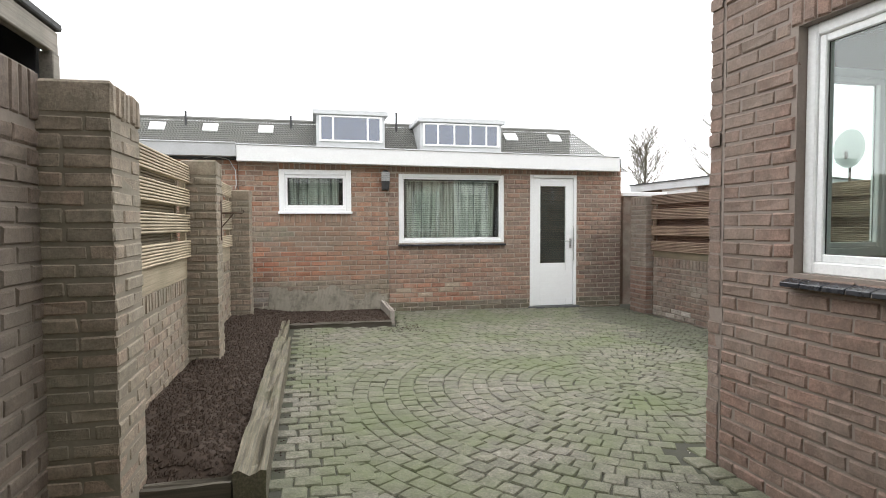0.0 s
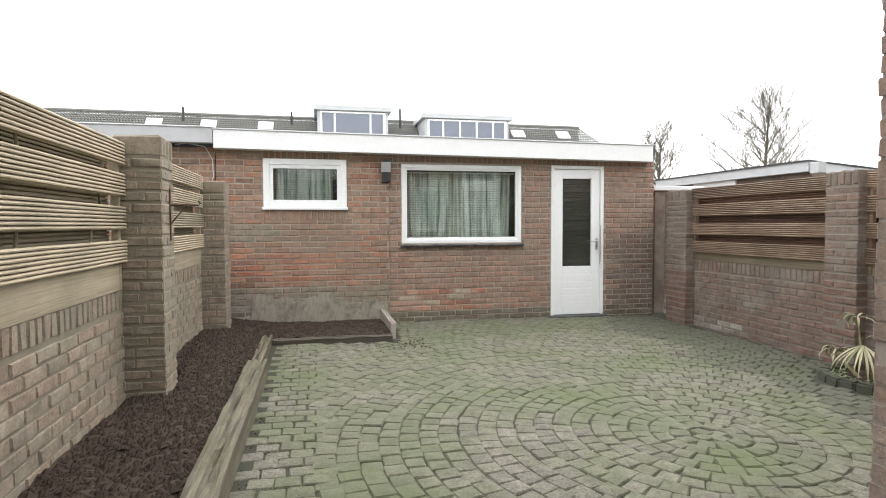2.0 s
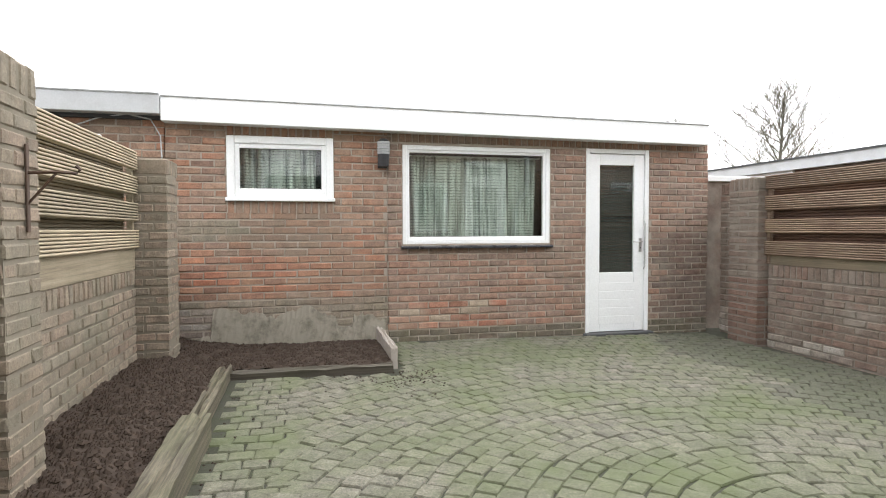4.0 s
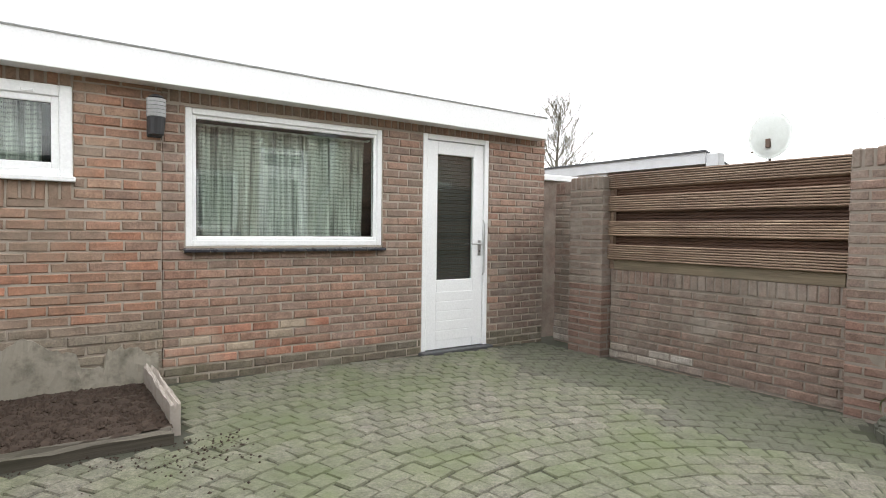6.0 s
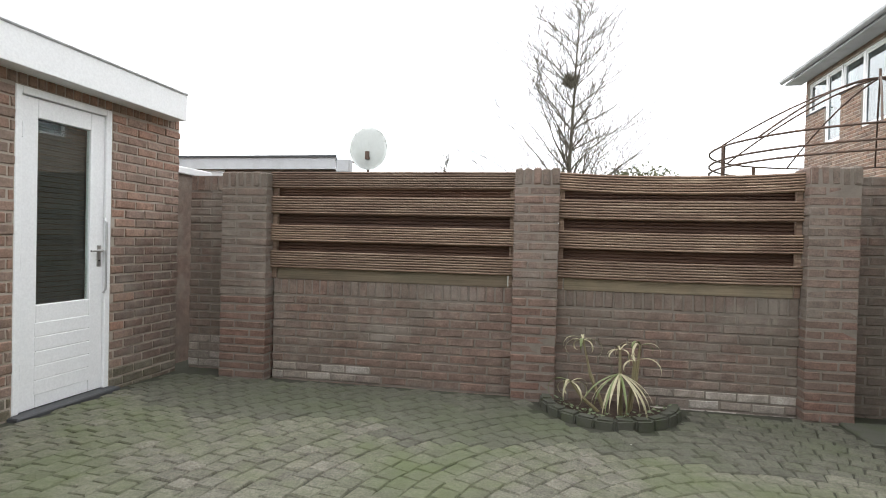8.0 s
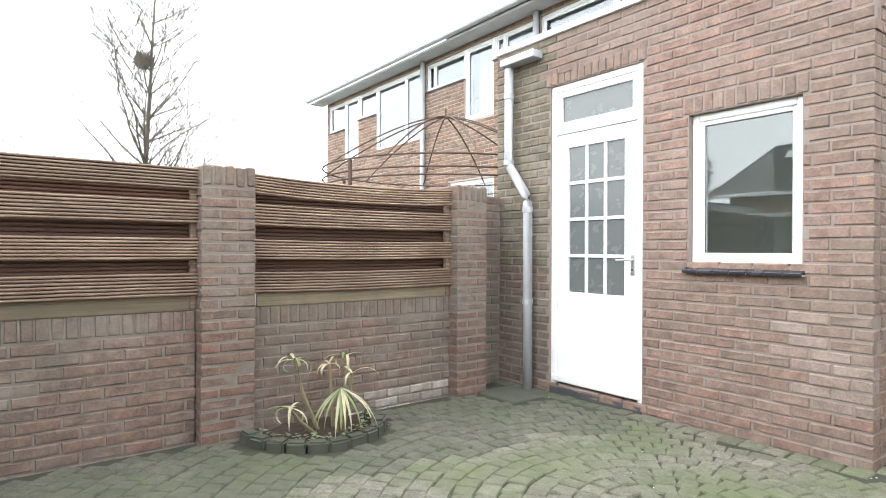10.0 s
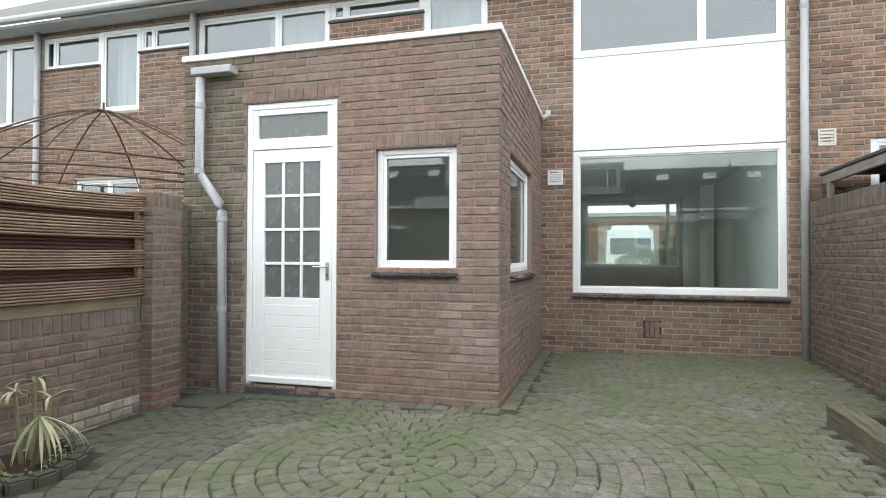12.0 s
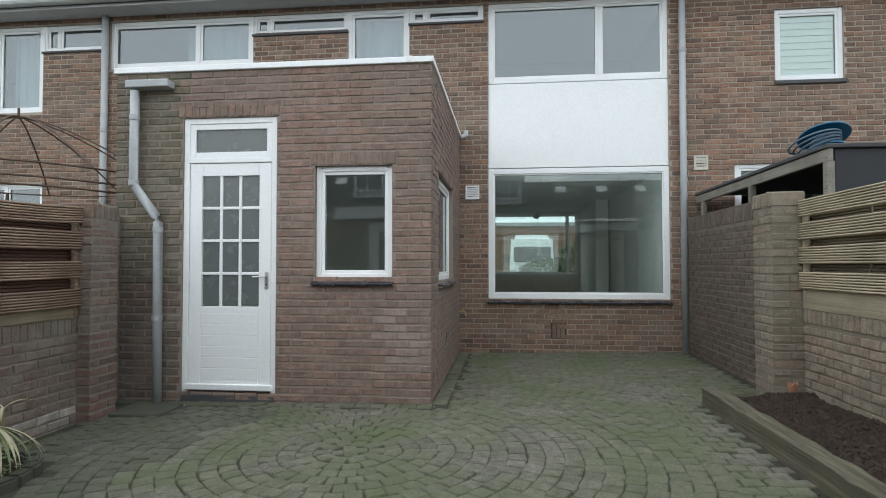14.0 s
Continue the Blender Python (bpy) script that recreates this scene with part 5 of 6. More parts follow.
# ---- planter ----
PC, PR = (5.71, 4.06), 0.46
cz = level(5.5)
kerb = []
for k in range(12):
    a = math.pi * (0.5 + (k + 0.5) / 12)
    b = thing("kerb_stone", "dark mossy concrete edging block round the planter", "edging block", PC[0] + 1.05 * PR * math.cos(a) * 1.12, PC[1] + PR * math.sin(a), cz - 0.02, math.degrees(a), "planter edging blocks")
    b.rotation_euler[1] = rng.uniform(-0.05, 0.05)
    bm = box(-0.045, -0.062, 0, 0.045, 0.062, 0.1 + rng.uniform(-0.01, 0.01), 0.014, None, 2)
    for v in bm.verts:
        v.co += Vector((rng.uniform(-1, 1), rng.uniform(-1, 1), rng.uniform(-1, 1))) * 0.003
    part("block", bm, KERB, b)
bm = bmesh.new()
n = 26
c = bm.verts.new((0, 0, 0.06))
rings = []
for q in (0.5, 0.97):
    rings.append([bm.verts.new((q * PR * 1.1 * math.cos(math.pi * (0.5 + k / n)), q * PR * math.sin(math.pi * (0.5 + k / n)), 0.05 - 0.03 * (q > 0.9) + rng.uniform(-0.01, 0.01))) for k in range(n + 1)])
for k in range(n):
    bm.faces.new((c, rings[0][k], rings[0][k + 1])), bm.faces.new((rings[0][k], rings[1][k], rings[1][k + 1], rings[0][k + 1]))
ob = part("planter_soil", bm, SOIL)
ob.location = (PC[0], PC[1], cz)
tagged(ob, "dark soil inside the small planter", "soil", kind="stuff")


def blade(base, direction, length, width, droop, bm, lift=1.0):
    """A strap leaf that rises and then hangs over."""
    d = Vector((math.cos(direction), math.sin(direction), 0))
    s = Vector((-d.y, d.x, 0))
    prev = None
    p = Vector(base)
    ang = lift
    n = 9
    for k in range(n + 1):
        u = k / n
        w = width * (0.5 + 1.2 * u * (1 - u) * 2) * (1 - u ** 3 * 0.9)
        row = [bm.verts.new(p + s * w), bm.verts.new(p + Vector((0, 0, -w * 0.5))), bm.verts.new(p - s * w)]
        if prev:
            bm.faces.new((prev[0], prev[1], row[1], row[0])), bm.faces.new((prev[1], prev[2], row[2], row[1]))
        prev = row
        p = p + (d * math.cos(ang) + Vector((0, 0, math.sin(ang)))) * (length / n)
        ang -= droop / n * (0.5 + 1.2 * u)
    return bm


plant = thing("strap_leaf_plant", "wilted strap-leaved plant with yellowed leaves", "plant", 5.42, 3.98, cz + 0.05)
for sx, sy, hh, nn in ((-0.1, 0.04, 0.3, 16), (0.1, 0.28, 0.48, 8), (0.14, -0.12, 0.46, 6), (0.12, 0.02, 0.42, 5), (-0.02, 0.36, 0.2, 8), (-0.06, -0.06, 0.38, 3)):
    part("stem", tube([(sx * 0.4 + 0.03, sy * 0.4, -0.03), (sx * 0.8, sy * 0.8, hh * 0.5), (sx, sy, hh)], [0.016, 0.013, 0.009], 6), STALK, plant)
    rr = random.Random(int(hh * 100))
    for k in range(nn):
        if nn == 16:
            b = blade((sx, sy, hh), math.pi * (0.55 + 1.15 * k / nn) + rr.uniform(-0.1, 0.1), rr.uniform(0.31, 0.37), rr.uniform(0.008, 0.012), rr.uniform(1.0, 1.3), bmesh.new(), rr.uniform(-0.55, -0.25))
        else:
            b = blade((sx, sy, hh), 2 * math.pi * k / nn + rr.uniform(-0.5, 0.5), rr.uniform(0.14, 0.3), rr.uniform(0.007, 0.013), rr.uniform(2.8, 4.4), bmesh.new(), rr.uniform(0.0, 0.9))
        part("leaf", b, LEAF_DRY if rr.random() < 0.85 else LEAF_GREEN, plant)
rr = random.Random(31)
verts, faces = [], []
for _ in range(150):
    a = math.pi * rr.uniform(0.55, 1.45)
    q = rr.uniform(0.75, 0.95)
    x, y, z = PC[0] + q * PR * 1.1 * math.cos(a), PC[1] + q * PR * math.sin(a), cz + 0.05 + rr.uniform(0, 0.035)
    s, t, e = rr.uniform(0.008, 0.016), rr.uniform(0, 6.3), rr.uniform(-0.5, 0.5)
    k = len(verts)
    verts += [(x + s * math.cos(t), y + s * math.sin(t), z + s * e), (x + s * math.cos(t + 1.7), y + s * math.sin(t + 1.7), z), (x - s * math.cos(t), y - s * math.sin(t), z - s * e), (x - s * math.cos(t + 1.7), y - s * math.sin(t + 1.7), z + s * 0.3)]
    faces.append((k, k + 1, k + 2, k + 3))
tagged(new("ground_cover", mesh_of("ground_cover", verts, faces, LEAF_PALE)), "small pale green ground cover leaves inside the planter edge", "plant", kind="stuff")
slabp = thing("drain_slab", "mossy concrete slab at the foot of the downpipe", "slab", 5.5, 2.28, level(5.5) - 0.02)
part("slab", box(-0.22, -0.2, 0, 0.25, 0.22, 0.045, 0.01), KERB, slabp)
cov = thing("drain_cover", "small dark drain cover by the house wall", "drain cover", 0.45, -1.08, level(0.4) - 0.01)
part("plate", box(-0.1, -0.05, 0, 0.1, 0.05, 0.022, 0.004), RUST, cov)

# ---- the lean-to next door ----
shed = thing("lean_to", "grey timber lean-to with a felt roof over the garden wall", "shed", -0.3, -1.1, 0)
part("roof", box(-1.6, 0.0, 2.165, 0.06, 3.28, 2.2, 0.006), ROOF_FELT, shed)
part("front_beam", box(0.0, 0.0, 2.06, 0.045, 3.27, 2.16, 0.005), GREY_WOOD, shed, "grey weathered beam")
for y in (0.2, 1.72, 3.2):
    part("post", box(-0.01, y, 1.7, 0.05, y + 0.07, 2.06, 0.004), GREY_WOOD, shed)
part("side_cladding", box(-1.6, 3.2, 0.0, -0.02, 3.25, 2.16, 0.004), TAR, shed, "black felted side")
part("back_wall", box(-1.62, 0.0, 0.0, -1.58, 3.2, 2.16), TAR, shed)
reel = thing("hose_reel", "blue plastic hose reel lying on the lean-to roof", "hose reel", -0.62, 1.5, 2.21, 0)
reel.scale = (0.95, 0.95, 0.95)
tilt = radians(24)
for dz, rad in ((0.03, 0.16), (0.2, 0.23)):
    bm = disc(0, 0, dz + 0.04, rad, 0.012, "Z", 32)
    bmesh.ops.rotate(bm, verts=bm.verts, cent=(0, 0, 0), matrix=Matrix.Rotation(tilt, 3, "X"))
    part("flange", bm, BLUE, reel)
bm = disc(0, 0, 0.11, 0.08, 0.16, "Z", 20)
bmesh.ops.rotate(bm, verts=bm.verts, cent=(0, 0, 0), matrix=Matrix.Rotation(tilt, 3, "X"))
part("drum", bm, BLUE, reel)
for k in range(7):
    rad = 0.115 + 0.012 * math.sin(k * 2.2)
    bm = tube([(rad * math.cos(a), rad * math.sin(a), 0.06 + 0.019 * k) for a in [2 * math.pi * i / 28 for i in range(28)]], 0.011, 7, None, True)
    bmesh.ops.rotate(bm, verts=bm.verts, cent=(0, 0, 0), matrix=Matrix.Rotation(tilt, 3, "X"))
    part("hose_coil", bm, HOSE, reel)
for k in range(4):
    rad = 0.15 + 0.02 * k
    bm = tube([(0.05 + 0.02 * k + rad * 1.1 * math.cos(a), rad * math.sin(a), 0.1 + 0.022 * k - 0.05 * math.cos(a)) for a in [2 * math.pi * i / 30 for i in range(30)]], 0.01, 7, None, True)
    bmesh.ops.rotate(bm, verts=bm.verts, cent=(0, 0, 0), matrix=Matrix.Rotation(tilt * 0.8, 3, "X"))
    part("loose_hose", bm, HOSE, reel)
part("bracket", box(0.02, -0.27, 0.0, 0.16, -0.23, 0.12, 0.004), METAL, reel)

# ---- neighbour's roof, dish and far things ----
nr = thing("neighbour_outbuilding", "flat-roofed brick outbuilding with a grey roof edge", "outbuilding", 7.85, 7.15, -0.14)
def prism(points, z0, z1):
    bm = bmesh.new()
    a, b = [bm.verts.new((x, y, z0)) for x, y in points], [bm.verts.new((x, y, z1)) for x, y in points]
    bm.faces.new(a), bm.faces.new(b)
    for i in range(len(points)):
        k = (i + 1) % len(points)
        bm.faces.new((a[i], a[k], b[k], b[i]))
    return bm


part("wall", prism([(0.06, 0.0), (3.7, 1.5), (3.7, 3.6), (0.06, 3.6)], -0.1, 2.12), B_DARK, nr)
part("roof_edge", prism([(-0.04, -0.03), (3.8, 1.47), (3.8, 3.7), (-0.04, 3.7)], 2.12, 2.26), GREY_TRIM, nr)
part("roof_cap", prism([(-0.06, -0.05), (3.82, 1.45), (3.82, 3.72), (-0.06, 3.72)], 2.26, 2.285), ROOF_FELT, nr)
part("white_board", box(0.03, 1.5, 2.0, 0.0585, 2.6, 2.119, 0.003), WHITE, nr)
part("hopper", box(-0.03, -0.2, 2.08, 0.1, -0.034, 2.24, 0.01), GREY_TRIM, nr)
capw = thing("white_coping", "white coping on the wall beside the shed", "coping", 6.1, 8.2, 0)
part("coping", box(0.0, 0.0, 1.76, 0.85, 0.3, 1.83, 0.006), WHITE, capw)
part("wall", box(0.03, 0.03, -0.2, 0.82, 0.27, 1.76), B_DARK, capw)

dish = thing("satellite_dish", "round white satellite dish on a short mast", "satellite dish", 10.0, 7.46, 1.85)
bm = bmesh.new()
prev = None
for k in range(7):
    q = k / 6 * 0.315
    ring = [bm.verts.new((-0.05 + 0.55 * q * q, 1.0 * q * math.cos(2 * math.pi * i / 30), 0.73 + 1.08 * q * math.sin(2 * math.pi * i / 30))) for i in range(30)] if k else [bm.verts.new((-0.05, 0, 0.73))]
    if k == 1:
        for i in range(30):
            bm.faces.new((prev[0], ring[i], ring[(i + 1) % 30]))
    elif k > 1:
        for i in range(30):
            bm.faces.new((prev[i], prev[(i + 1) % 30], ring[(i + 1) % 30], ring[i]))
    prev = ring
bmesh.ops.solidify(bm, geom=list(bm.faces), thickness=0.006)
part("reflector", bm, DISH, dish, smooth=True)
part("mast", tube([(0.06, 0.02, -2.1), (0.06, 0.02, 0.6)], 0.022, 8), RUST, dish)
part("mount", box(-0.06, -0.035, 0.55, 0.06, 0.035, 0.68, 0.006), RUST, dish)
part("side_arm", tube([(0.06, 0.3, 0.52), (0.02, 0.1, 0.5), (0.0, 0.0, 0.56)], 0.014, 6), RUST, dish)

gz = thing("gazebo_frame", "bare rusty steel gazebo frame with a domed top", "gazebo", 7.62, 1.42, 0)
GR_, GZ_, GA_ = 1.5, 2.14, 2.84
for z in (GZ_, GZ_ - 0.13, GZ_ - 0.21):
    part("ring", tube([(GR_ * math.cos(2 * math.pi * k / 40), GR_ * math.sin(2 * math.pi * k / 40), z) for k in range(40)], 0.01, 6, None, True), RUST, gz)
for k in range(10):
    a = 2 * math.pi * k / 10 + 0.2
    part("rib", tube([(GR_ * math.cos(a) * f, GR_ * math.sin(a) * f, GA_ - (GA_ - GZ_) * f ** 1.45) for f in [0.02 + 0.98 * i / 8 for i in range(9)]], 0.009, 6), RUST, gz)
for k in range(5):
    a = 2 * math.pi * k / 5 + 0.5
    part("post", tube([(GR_ * math.cos(a), GR_ * math.sin(a), -0.2), (GR_ * math.cos(a), GR_ * math.sin(a), GZ_)], 0.02, 8), RUST, gz)
part("finial", tube([(0, 0, GA_ - 0.03), (0, 0, GA_ + 0.09)], 0.012, 6), RUST, gz)


def bare_tree(label, x, y, height, spread, seed, trunk=0.1, nest=None, fork=1.0, depth=3, thin=0.006, ground=-0.25, up=0.5, low=0.2):
    """A leafless tree: tapered trunk, limbs, and twigs in great number. fork: how much of the height is trunk."""
    r = random.Random(seed)
    t = thing("bare_tree", label, "tree", x, y, ground)
    limbs, twigs = bmesh.new(), bmesh.new()

    def grow(p, d, ln, rad, lev):
        pts, rads = [p], [rad]
        q, e = p.copy(), d.copy()
        seg = 16 if lev == 0 else (6 if lev < 2 else 4)
        for k in range(seg):
            e = (e + Vector((r.uniform(-1, 1), r.uniform(-1, 1), r.uniform(-0.35, 0.75))) * (0.16 if lev else 0.02)).normalized()
            q = q + e * (ln / seg)
            pts.append(q.copy())
            rads.append(max(rad * (1 - 0.85 * (k + 1) / seg), thin * 0.6))
            if lev >= depth or (lev == 0 and k < seg * low):
                continue
            for _ in range(5 if lev == 0 and nest else (3 if lev == 0 else (2 if lev < 2 or r.random() < 0.6 else 1))):
                a = r.uniform(0, 2 * math.pi)
                side = Vector((math.cos(a), math.sin(a), r.uniform(0.0, 0.5)))
                nd = (e * up + side).normalized() if lev == 0 else (e * 0.9 + side * 0.8).normalized()
                nl = spread * r.uniform(0.6, 1.05) * (1.12 - 0.85 * k / seg) if lev == 0 else ln * r.uniform(0.28, 0.5)
                grow(q.copy(), nd, nl, max(rads[-1] * 0.5, thin), lev + 1)
        tube(pts, rads, 7 if lev == 0 else (4 if lev < 2 else 3), limbs if lev < 2 else twigs)

    grow(Vector((0, 0, 0)), Vector((0, 0, 1)), height * fork, trunk, 0)
    part("trunk", limbs, BARK, t)
    part("crown", twigs, BARK, t)
    if nest:
        rr = random.Random(seed + 1)
        bm = bmesh.new()
        for _ in range(160):
            v = Vector((rr.gauss(0, 1), rr.gauss(0, 1), rr.gauss(0, 0.7))).normalized() * nest[1] * rr.uniform(0.4, 1)
            w_ = Vector((rr.gauss(0, 1), rr.gauss(0, 1), rr.gauss(0, 1))).normalized() * nest[1] * 0.5
            tube([v - w_ + Vector((0, 0, nest[0])), v + w_ + Vector((0, 0, nest[0]))], 0.008, 3, bm)
        part("nest", bm, BARK, t, "dark ball of twigs")
    return t


bare_tree("tall bare tree with a bird nest in its top", 10.3, 4.35, 5.0, 2.1, 23, 0.055, (3.9, 0.12), 1.0, 3, 0.0036, up=0.6, low=0.24)
bare_tree("bare tree with a dense rounded crown", 19.7, 21.7, 7.3, 4.0, 9, 0.15, None, 0.88, 3, 0.0105, up=0.7, low=0.3)
bare_tree("bare tree behind the shed", 17.6, 26.0, 6.2, 3.0, 14, 0.13, None, 0.9, 3, 0.0105, up=0.9, low=0.4)
bare_tree("small distant bare tree beyond the garden wall", 24.0, 9.2, 4.9, 1.1, 21, 0.07, None, 0.95, 2, 0.012, up=0.9)


def bush(label, x, y, z, sx, sy, sz, n, mat, seed):
    r = random.Random(seed)
    verts, faces = [], []
    for _ in range(n):
        v = Vector((r.gauss(0, 1), r.gauss(0, 1), r.gauss(0, 1))).normalized() * r.uniform(0.55, 1.0) ** 0.5 * (1 + 0.2 * noise.noise((seed, len(verts) * 0.01, 2)))
        if v.z < -0.4:
            continue
        p = Vector((v.x * sx, v.y * sy, v.z * sz))
        a, b = Vector((r.gauss(0, 1), r.gauss(0, 1), r.gauss(0, 1))).normalized(), Vector((r.gauss(0, 1), r.gauss(0, 1), r.gauss(0, 1))).normalized()
        s = r.uniform(0.03, 0.06) * max(sx, 1) ** 0.5
        k = len(verts)
        verts += [p - a * s, p + b * s * 0.5, p + a * s, p - b * s * 0.5]
        faces.append((k, k + 1, k + 2, k + 3))
    t = thing("bush", label, "bush", x, y, z)
    ob = new("leaves", mesh_of("leaves", verts, faces, mat))
    ob.parent = t
    part("stems", tube([(0, 0, -z - 0.25), (0.05, 0.02, 0)], [0.05, 0.02], 6), BARK, t)
    return t


bush("yellow-green shrub beyond the garden wall", 12.5, 3.0, 1.9, 1.0, 1.0, 0.75, 2500, LEAF_OLIVE, 3)
bush("dark green rounded hedge in front of the house", 1.0, -13.4, 0.8, 1.0, 0.7, 0.68, 5000, LEAF_HEDGE, 6)
bush("tall dark green conifer hedge in front of the house", 0.1, -13.6, 1.05, 0.5, 0.6, 0.95, 3000, LEAF_HEDGE, 7)

# far row of houses
fr = thing("far_row_house", "distant row of houses with a grey tiled roof", "house", 0, 33, 0)
part("wall", box(-30, 0.4, -0.25, 19.6, 8.0, 4.6), B_HOUSE, fr)
RB, RT = 4.6, 7.68
rf = part("roof", bmesh.new(), ROOF_TILE, fr)
verts, faces = [], []
rows, cols = 22, 330
x_l, x_r = -30.0, 20.8
for j in range(rows):
    z0, z1 = RB + (RT - RB) * j / rows, RB + (RT - RB) * (j + 1) / rows
    y0, y1 = 3.6 * j / rows, 3.6 * (j + 1) / rows
    right = x_r - 2.4 * j / rows
    n = int((right - x_l) / 0.16)
    k0 = len(verts)
    for i in range(n * 2 + 1):
        x = x_l + (right - x_l) * i / (n * 2)
        b = 0.05 if i % 2 else 0.0
        verts += [(x, y0 - 0.03, z0 + b + 0.05), (x, y1, z1 + b), (x, y0 - 0.03, z0 + b)]
    for i in range(n * 2):
        a = k0 + i * 3
        faces += [(a, a + 3, a + 4, a + 1), (a + 2, a + 5, a + 3, a)]
rf.data = mesh_of("roof", verts, faces, ROOF_TILE)
part("roof_back", box(-30, 3.58, RB, 18.4, 8.4, RT - 0.1), ROOF_TILE, fr)
part("ridge", tube([(-30, 3.6, RT + 0.04), (18.4, 3.6, RT + 0.04)], 0.12, 8), ROOF_TILE, fr)
part("eaves", box(-30, -0.1, RB - 0.2, 20.6, 0.1, RB - 0.02), WHITE, fr)
for x in (-7.8, -4.9, -1.75, 13.8, 16.9):
    bm = box(-0.42, -0.38, -0.03, 0.42, 0.38, 0.07, 0.01)
    bmesh.ops.rotate(bm, verts=bm.verts, cent=(0, 0, 0), matrix=Matrix.Rotation(math.atan2(RT - RB, 3.6), 3, "X"))
    bmesh.ops.translate(bm, verts=bm.verts, vec=(x, 2.75, RB + (RT - RB) * 2.75 / 3.6 + 0.1))
    part("roof_window", bm, WHITE, fr, "pale framed roof window")
for x, h in ((-6.3, 0.35), (-0.3, 0.3), (6.2, 0.75), (13.0, 0.3)):
    part("roof_pipe", tube([(x, 3.0, RT - 0.6), (x, 3.0, RT + h)], 0.07, 6), BLACK, fr)


def dormer(x0, x1, z0, z1, lights, label):
    d = part("dormer", box(x0, 0.55, z0 - 0.3, x1, 3.6, z1 - 0.12), GREY_TRIM, fr, label)
    part("dormer_roof", box(x0 - 0.2, 0.35, z1 - 0.28, x1 + 0.2, 3.8, z1, 0.02), GREY_TRIM, d)
    part("window_frame", frame_bars(x1 - x0 - 0.3, z1 - z0 - 0.4, 0.1, 0.45, 0.56, 0.01, None, None, x0 + 0.15, z0 + 0.08), WHITE, d)
    at = x0 + 0.25
    total = x1 - x0 - 0.5
    for q in lights:
        w_ = total * q
        part("pane", box(at + 0.05, 0.5, z0 + 0.18, at + w_ - 0.05, 0.53, z1 - 0.42), GLASS_FAR, d)
        part("mullion", box(at + w_ - 0.05, 0.46, z0 + 0.18, at + w_ + 0.05, 0.55, z1 - 0.42), WHITE, d)
        at += w_
    return d


dormer(1.2, 5.15, 6.05, 7.95, (0.2, 0.58, 0.22), "grey dormer with three lights")
dormer(7.3, 12.4, 5.95, 7.72, (0.18, 0.22, 0.22, 0.22, 0.16), "pale dormer with five lights")

# ---- daylight entering by the window openings ----
def window_light(name, x, y, z, w, h, aim, watts):
    lamp_ = new(name, bpy.data.lights.new(name, "AREA"))
    lamp_.data.shape, lamp_.data.size, lamp_.data.size_y, lamp_.data.energy = "RECTANGLE", w, h, watts
    lamp_.data.color = (0.95, 0.98, 1.0)
    lamp_.matrix_world = look((x, y, z), (x + aim[0], y + aim[1], z + aim[2]))


window_light("living_window_light", 1.33, HOUSE_Y - 0.2, 1.67, 2.3, 1.7, (0, -1, -0.1), 12)
window_light("kitchen_window_light", 3.735, ANNEX_Y - 0.17, 1.6, 0.6, 0.9, (0, -1, -0.1), 1.0)
window_light("kitchen_side_light", ANNEX_X + 0.17, 0.6, 1.6, 1.3, 0.95, (1, 0, -0.1), 1.5)

# ---- the living room and the street seen through it ----
rad = thing("radiator", "long low white panel radiator under the front window", "radiator", 1.55, HB + 0.06, 0.05)
for i in range(36):
    part("fin", box(-1.1 + i * 0.06, 0, 0.0, -1.1 + i * 0.06 + 0.035, 0.08, 0.78, 0.006), CREAM, rad)
lampc = thing("ceiling_pendant", "small dark round pendant lamp under the ceiling", "lamp", 1.55, -8.4, 2.72)
part("cord", tube([(0, 0, 0), (0, 0, -0.1)], 0.006, 6), BLACK, lampc)
bm = bmesh.new()
bmesh.ops.create_uvsphere(bm, u_segments=14, v_segments=10, radius=0.1, matrix=Matrix.Translation((0, 0, -0.18)))
part("globe", bm, GREY_TRIM, lampc, smooth=True)
van = thing("white_van", "white panel van parked in the street", "van", 1.2, -19.0, 0)
bm = box(-1.0, -4.6, 0.45, 1.0, 0.0, 2.6, 0.2, None, 3)
for v in bm.verts:
    if v.co.y > -0.4 and v.co.z > 1.3:
        v.co.y -= (v.co.z - 1.3) * 0.35
    v.co.x *= 1 - 0.06 * max(0, v.co.z - 1.3)
part("body", bm, WHITE, van)
part("windscreen", box(-0.82, -0.42, 1.35, 0.82, -0.05, 2.05, 0.05), GLOOM, van)
for sx in (-1, 1):
    part("headlight", box(sx * 0.85 - 0.13, -0.05, 0.85, sx * 0.85 + 0.13, 0.03, 1.02, 0.03), GREY_TRIM, van)
    part("mirror", box(sx * 1.12 - 0.1, -0.6, 1.35, sx * 1.12 + 0.1, -0.5, 1.65, 0.03), BLACK, van)
    for y in (-0.9, -3.7):
        part("wheel", disc(sx * 0.9, y, 0.3, 0.34, 0.22, "X", 20), BLACK, van)
part("bumper", box(-0.98, -0.05, 0.4, 0.98, 0.08, 0.66, 0.04), BLACK, van)
op = thing("opposite_house", "brown brick house across the street", "house", 0, -27, 0)
part("wall", box(-20, -6, -0.25, 24, 0, 3.5), B_HOUSE, op)
part("roof_edge", box(-20.2, -6.2, 3.5, 24.2, 0.15, 3.7), GREY_TRIM, op)
binn = thing("wheelie_bin", "green plastic wheelie bin in the front garden", "bin", 3.6, -17.0, -0.1)
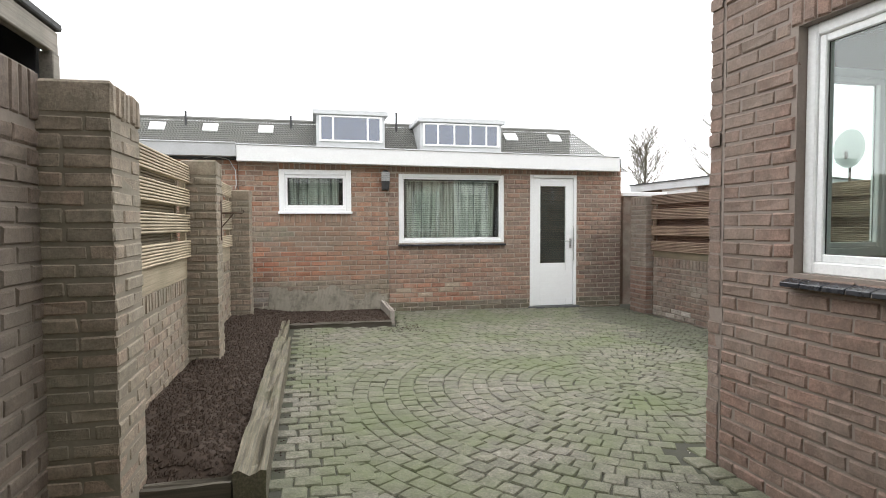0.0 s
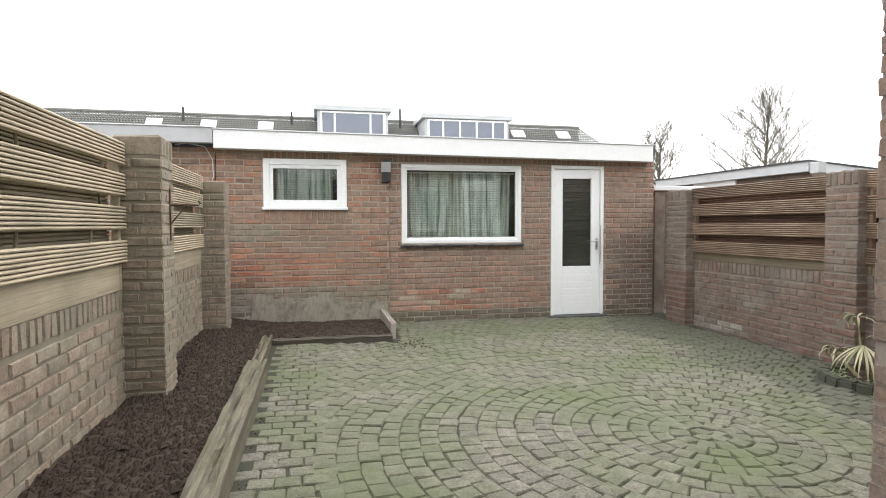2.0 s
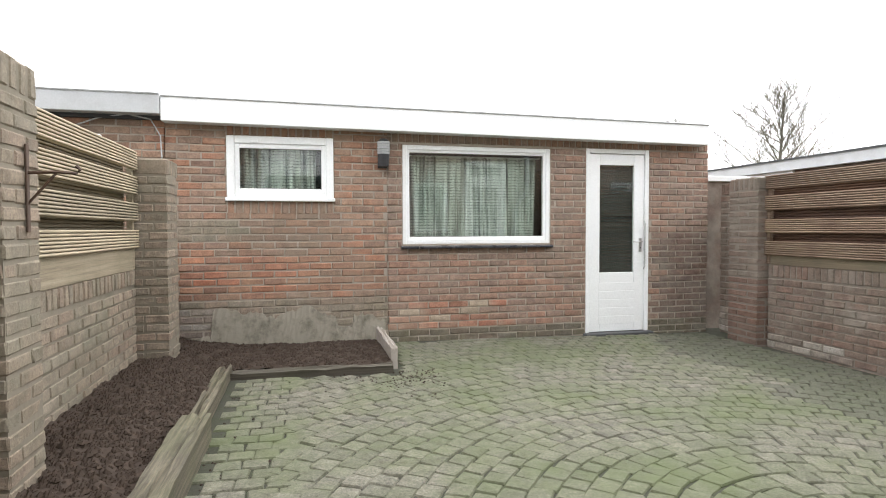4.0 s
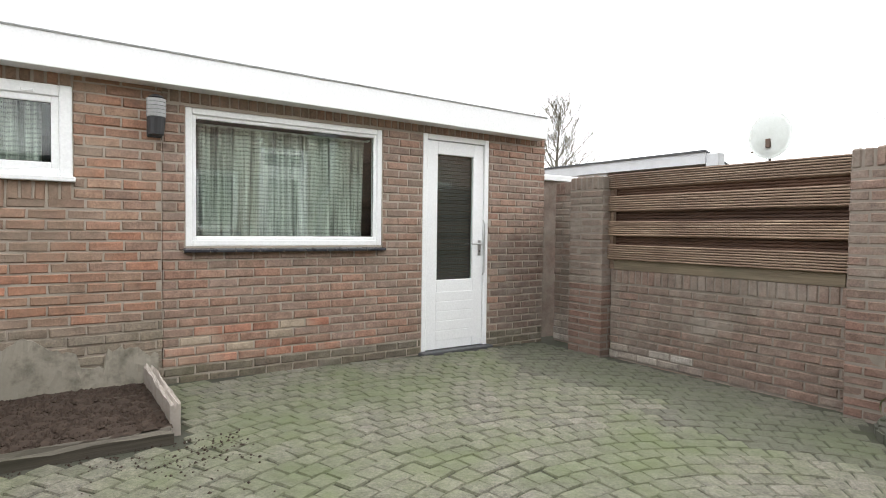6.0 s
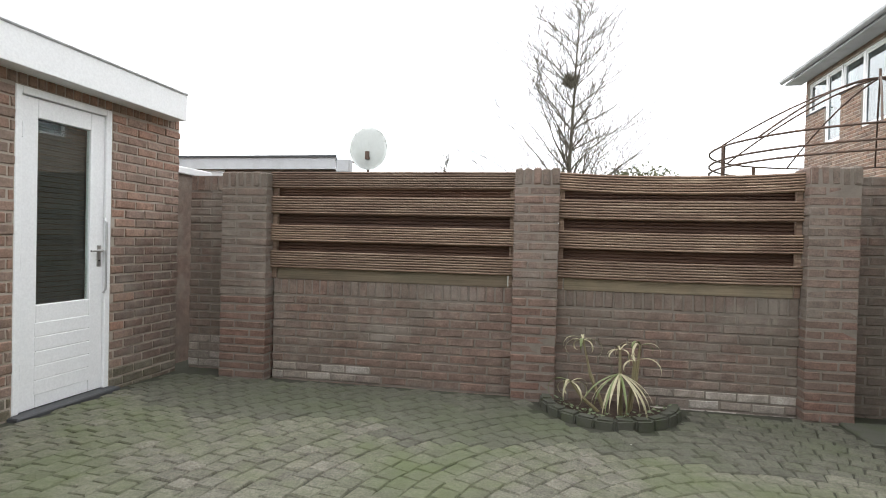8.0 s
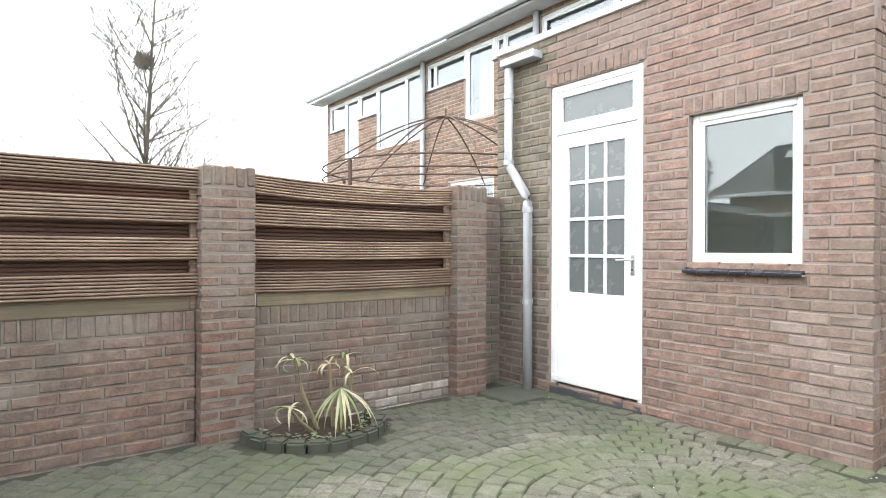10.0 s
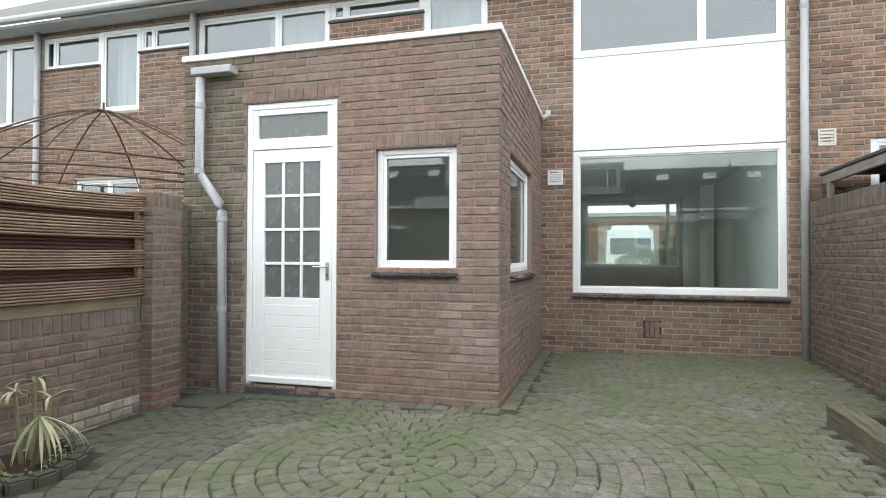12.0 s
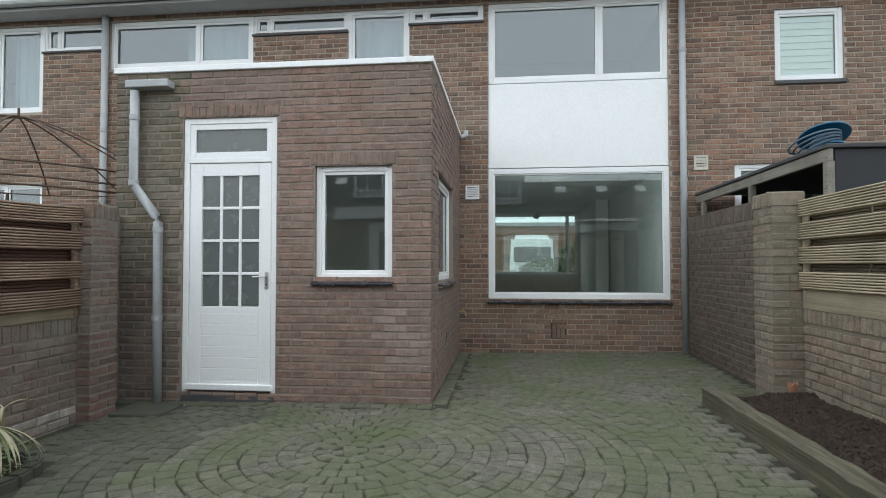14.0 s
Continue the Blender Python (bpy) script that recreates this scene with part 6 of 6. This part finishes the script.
part("tub", box(-0.28, -0.3, 0.05, 0.28, 0.3, 0.95, 0.04), BIN, binn)
part("lid", box(-0.3, -0.33, 0.95, 0.3, 0.33, 1.05, 0.03), BIN, binn)
idoor = thing("door_3", "white inner kitchen door with a glazed upper part", "door", 4.0, HOUSE_Y + 0.105, 0.02, 180, kind="structure")
part("door_frame", frame_bars(0.85, 2.05, 0.07, -0.03, 0.0, 0.003), WHITE, idoor)
part("leaf", box(0.08, -0.012, 0.08, 0.77, -0.002, 1.97), GREY_TRIM, idoor)

# ---- setts, laid in rings round one centre ----
CX, CY = 3.38, 3.3
sr = random.Random(77)
near_setts, rest_setts = [], []


def sett_points(w, d, jit=0.005):
    """A worn sett, w along x and d along y, its corners rubbed off and its top a little domed."""
    h, k = 0.012, 0.1
    low = []
    for sx, sy in ((-1, -1), (1, -1), (1, 1), (-1, 1)):
        jx, jy = sr.uniform(-jit, jit), sr.uniform(-jit, jit)
        ends = [(sx * w / 2 * (1 - k), sy * d / 2), (sx * w / 2, sy * d / 2 * (1 - k))]
        if sx * sy > 0:
            ends.reverse()
        low += [(x + jx, y + jy, -0.02) for x, y in ends]
    rim = [(x, y, h * 0.3) for x, y, z in low]
    top = [(x * (1 - 0.012 / w), y * (1 - 0.012 / d), h + sr.uniform(-0.002, 0.002)) for x, y, z in low]
    return low + rim + top + [(0, 0, h + 0.004)]


SETT_FACES = [f for i in range(8) for f in ((i, (i + 1) % 8, 8 + (i + 1) % 8, 8 + i), (8 + i, 8 + (i + 1) % 8, 16 + (i + 1) % 8, 16 + i), (16 + i, 16 + (i + 1) % 8, 24))]


def yard(x, y):
    if x < 0.68 and y < 6.6 and y > 1.83 or x < -0.1 or x > 5.75 or y < HOUSE_Y + 0.06 or y > SHED_Y - 0.07:
        return False
    if x < 1.95 and y > 6.42 or x > ANNEX_X - 0.185 and y < ANNEX_Y + 0.185:
        return False
    if (x - PC[0]) ** 2 / 1.28 + (y - PC[1]) ** 2 < (PR + 0.1) ** 2:
        return False
    return not (x > 5.22 and 2.0 < y < 2.56)


def add_sett(x, y, w, d, a):
    (near_setts if 1.1 < x < 3.2 and 2.0 < y < 4.6 and len(near_setts) < 300 else rest_setts).append((x, y, w, d, a))


ring = 0
while True:
    rad_ = 0.06 + ring * 0.118
    if rad_ > 6.2:
        break
    if ring == 0 or 2 * math.pi * rad_ / n > 0.143:
        n = max(4, round(2 * math.pi * rad_ / 0.114))
        first = sr.uniform(0, 6.3)
    start = first + (math.pi / n if ring % 2 else 0)
    for k in range(n):
        a = start + 2 * math.pi * k / n + sr.uniform(-0.05, 0.05) / n
        q = rad_ + sr.uniform(-0.006, 0.006)
        x, y = CX + q * math.cos(a), CY + q * math.sin(a)
        if yard(x, y) and x > 1.04:
            add_sett(x, y, 2 * math.pi * rad_ / n - 0.004 + sr.uniform(-0.005, 0.003), 0.118 + sr.uniform(-0.005, 0.003), a + math.pi / 2 + sr.uniform(-0.05, 0.05))
    ring += 1
j = 0
y = HOUSE_Y + 0.1
while y < 7.7:
    for i in range(10):
        x = -0.03 + i * 0.134 + (0.06 if j % 2 else 0)
        if yard(x, y) and x <= 1.12:
            add_sett(x + sr.uniform(-0.006, 0.006), y + sr.uniform(-0.004, 0.004), 0.128, 0.11, sr.uniform(-0.03, 0.03))
    y += 0.117
    j += 1
for i in range(22):
    add_sett(ANNEX_X + 0.05 + i * 0.14, ANNEX_Y + 0.075, 0.133, 0.14, 0)
for i in range(22):
    add_sett(ANNEX_X - 0.075, ANNEX_Y - 0.06 - i * 0.14, 0.133, 0.13, math.pi / 2)
sett_cache = {}
for x, y, w, d, a in near_setts:
    key = (round(w, 2), round(d, 2), sr.randrange(5))
    if key not in sett_cache:
        sett_cache[key] = mesh_of("sett", sett_points(key[0], key[1]), SETT_FACES, B_SETT)
    ob = new("sett", sett_cache[key])
    ob.parent = pavement
    ob.location = (x, y, level(x) + sr.uniform(-0.004, 0.004))
    ob.rotation_euler = (sr.uniform(-0.03, 0.03), sr.uniform(-0.03, 0.03), a)
def damp(x, y):
    edge = 4.75 + 0.55 * noise.noise((x * 0.9, y * 0.9, 4)) + 0.25 * noise.noise((x * 3.1, y * 3.1, 8)) - 0.5 * max(0, 1 - abs(y - 2.6) / 1.2)
    return x > edge


verts, faces, slots = [], [], []
for x, y, w, d, a in rest_setts:
    k = len(verts)
    slots += [1 if damp(x, y) else 0] * len(SETT_FACES)
    dz, tx, ty, ca, sa = sr.uniform(-0.004, 0.004), sr.uniform(-0.03, 0.03), sr.uniform(-0.03, 0.03), math.cos(a), math.sin(a)
    for p, q, s in sett_points(w, d):
        px_, py_ = x + p * ca - q * sa, y + p * sa + q * ca
        verts.append((px_, py_, level(px_) + s + dz + p * tx + q * ty))
    faces += [tuple(k + i for i in f) for f in SETT_FACES]
ob = new("settwork", mesh_of("settwork", verts, faces, [B_SETT, B_SETT_DAMP]))
ob.data.polygons.foreach_set("material_index", slots)
ob.parent = pavement
tagged(ob, kind="stuff")

# ---- the bricks of all walls ----
for wall, name, pieces, mat, near, limit in later:
    lay(wall, name, pieces, mat, near, limit)
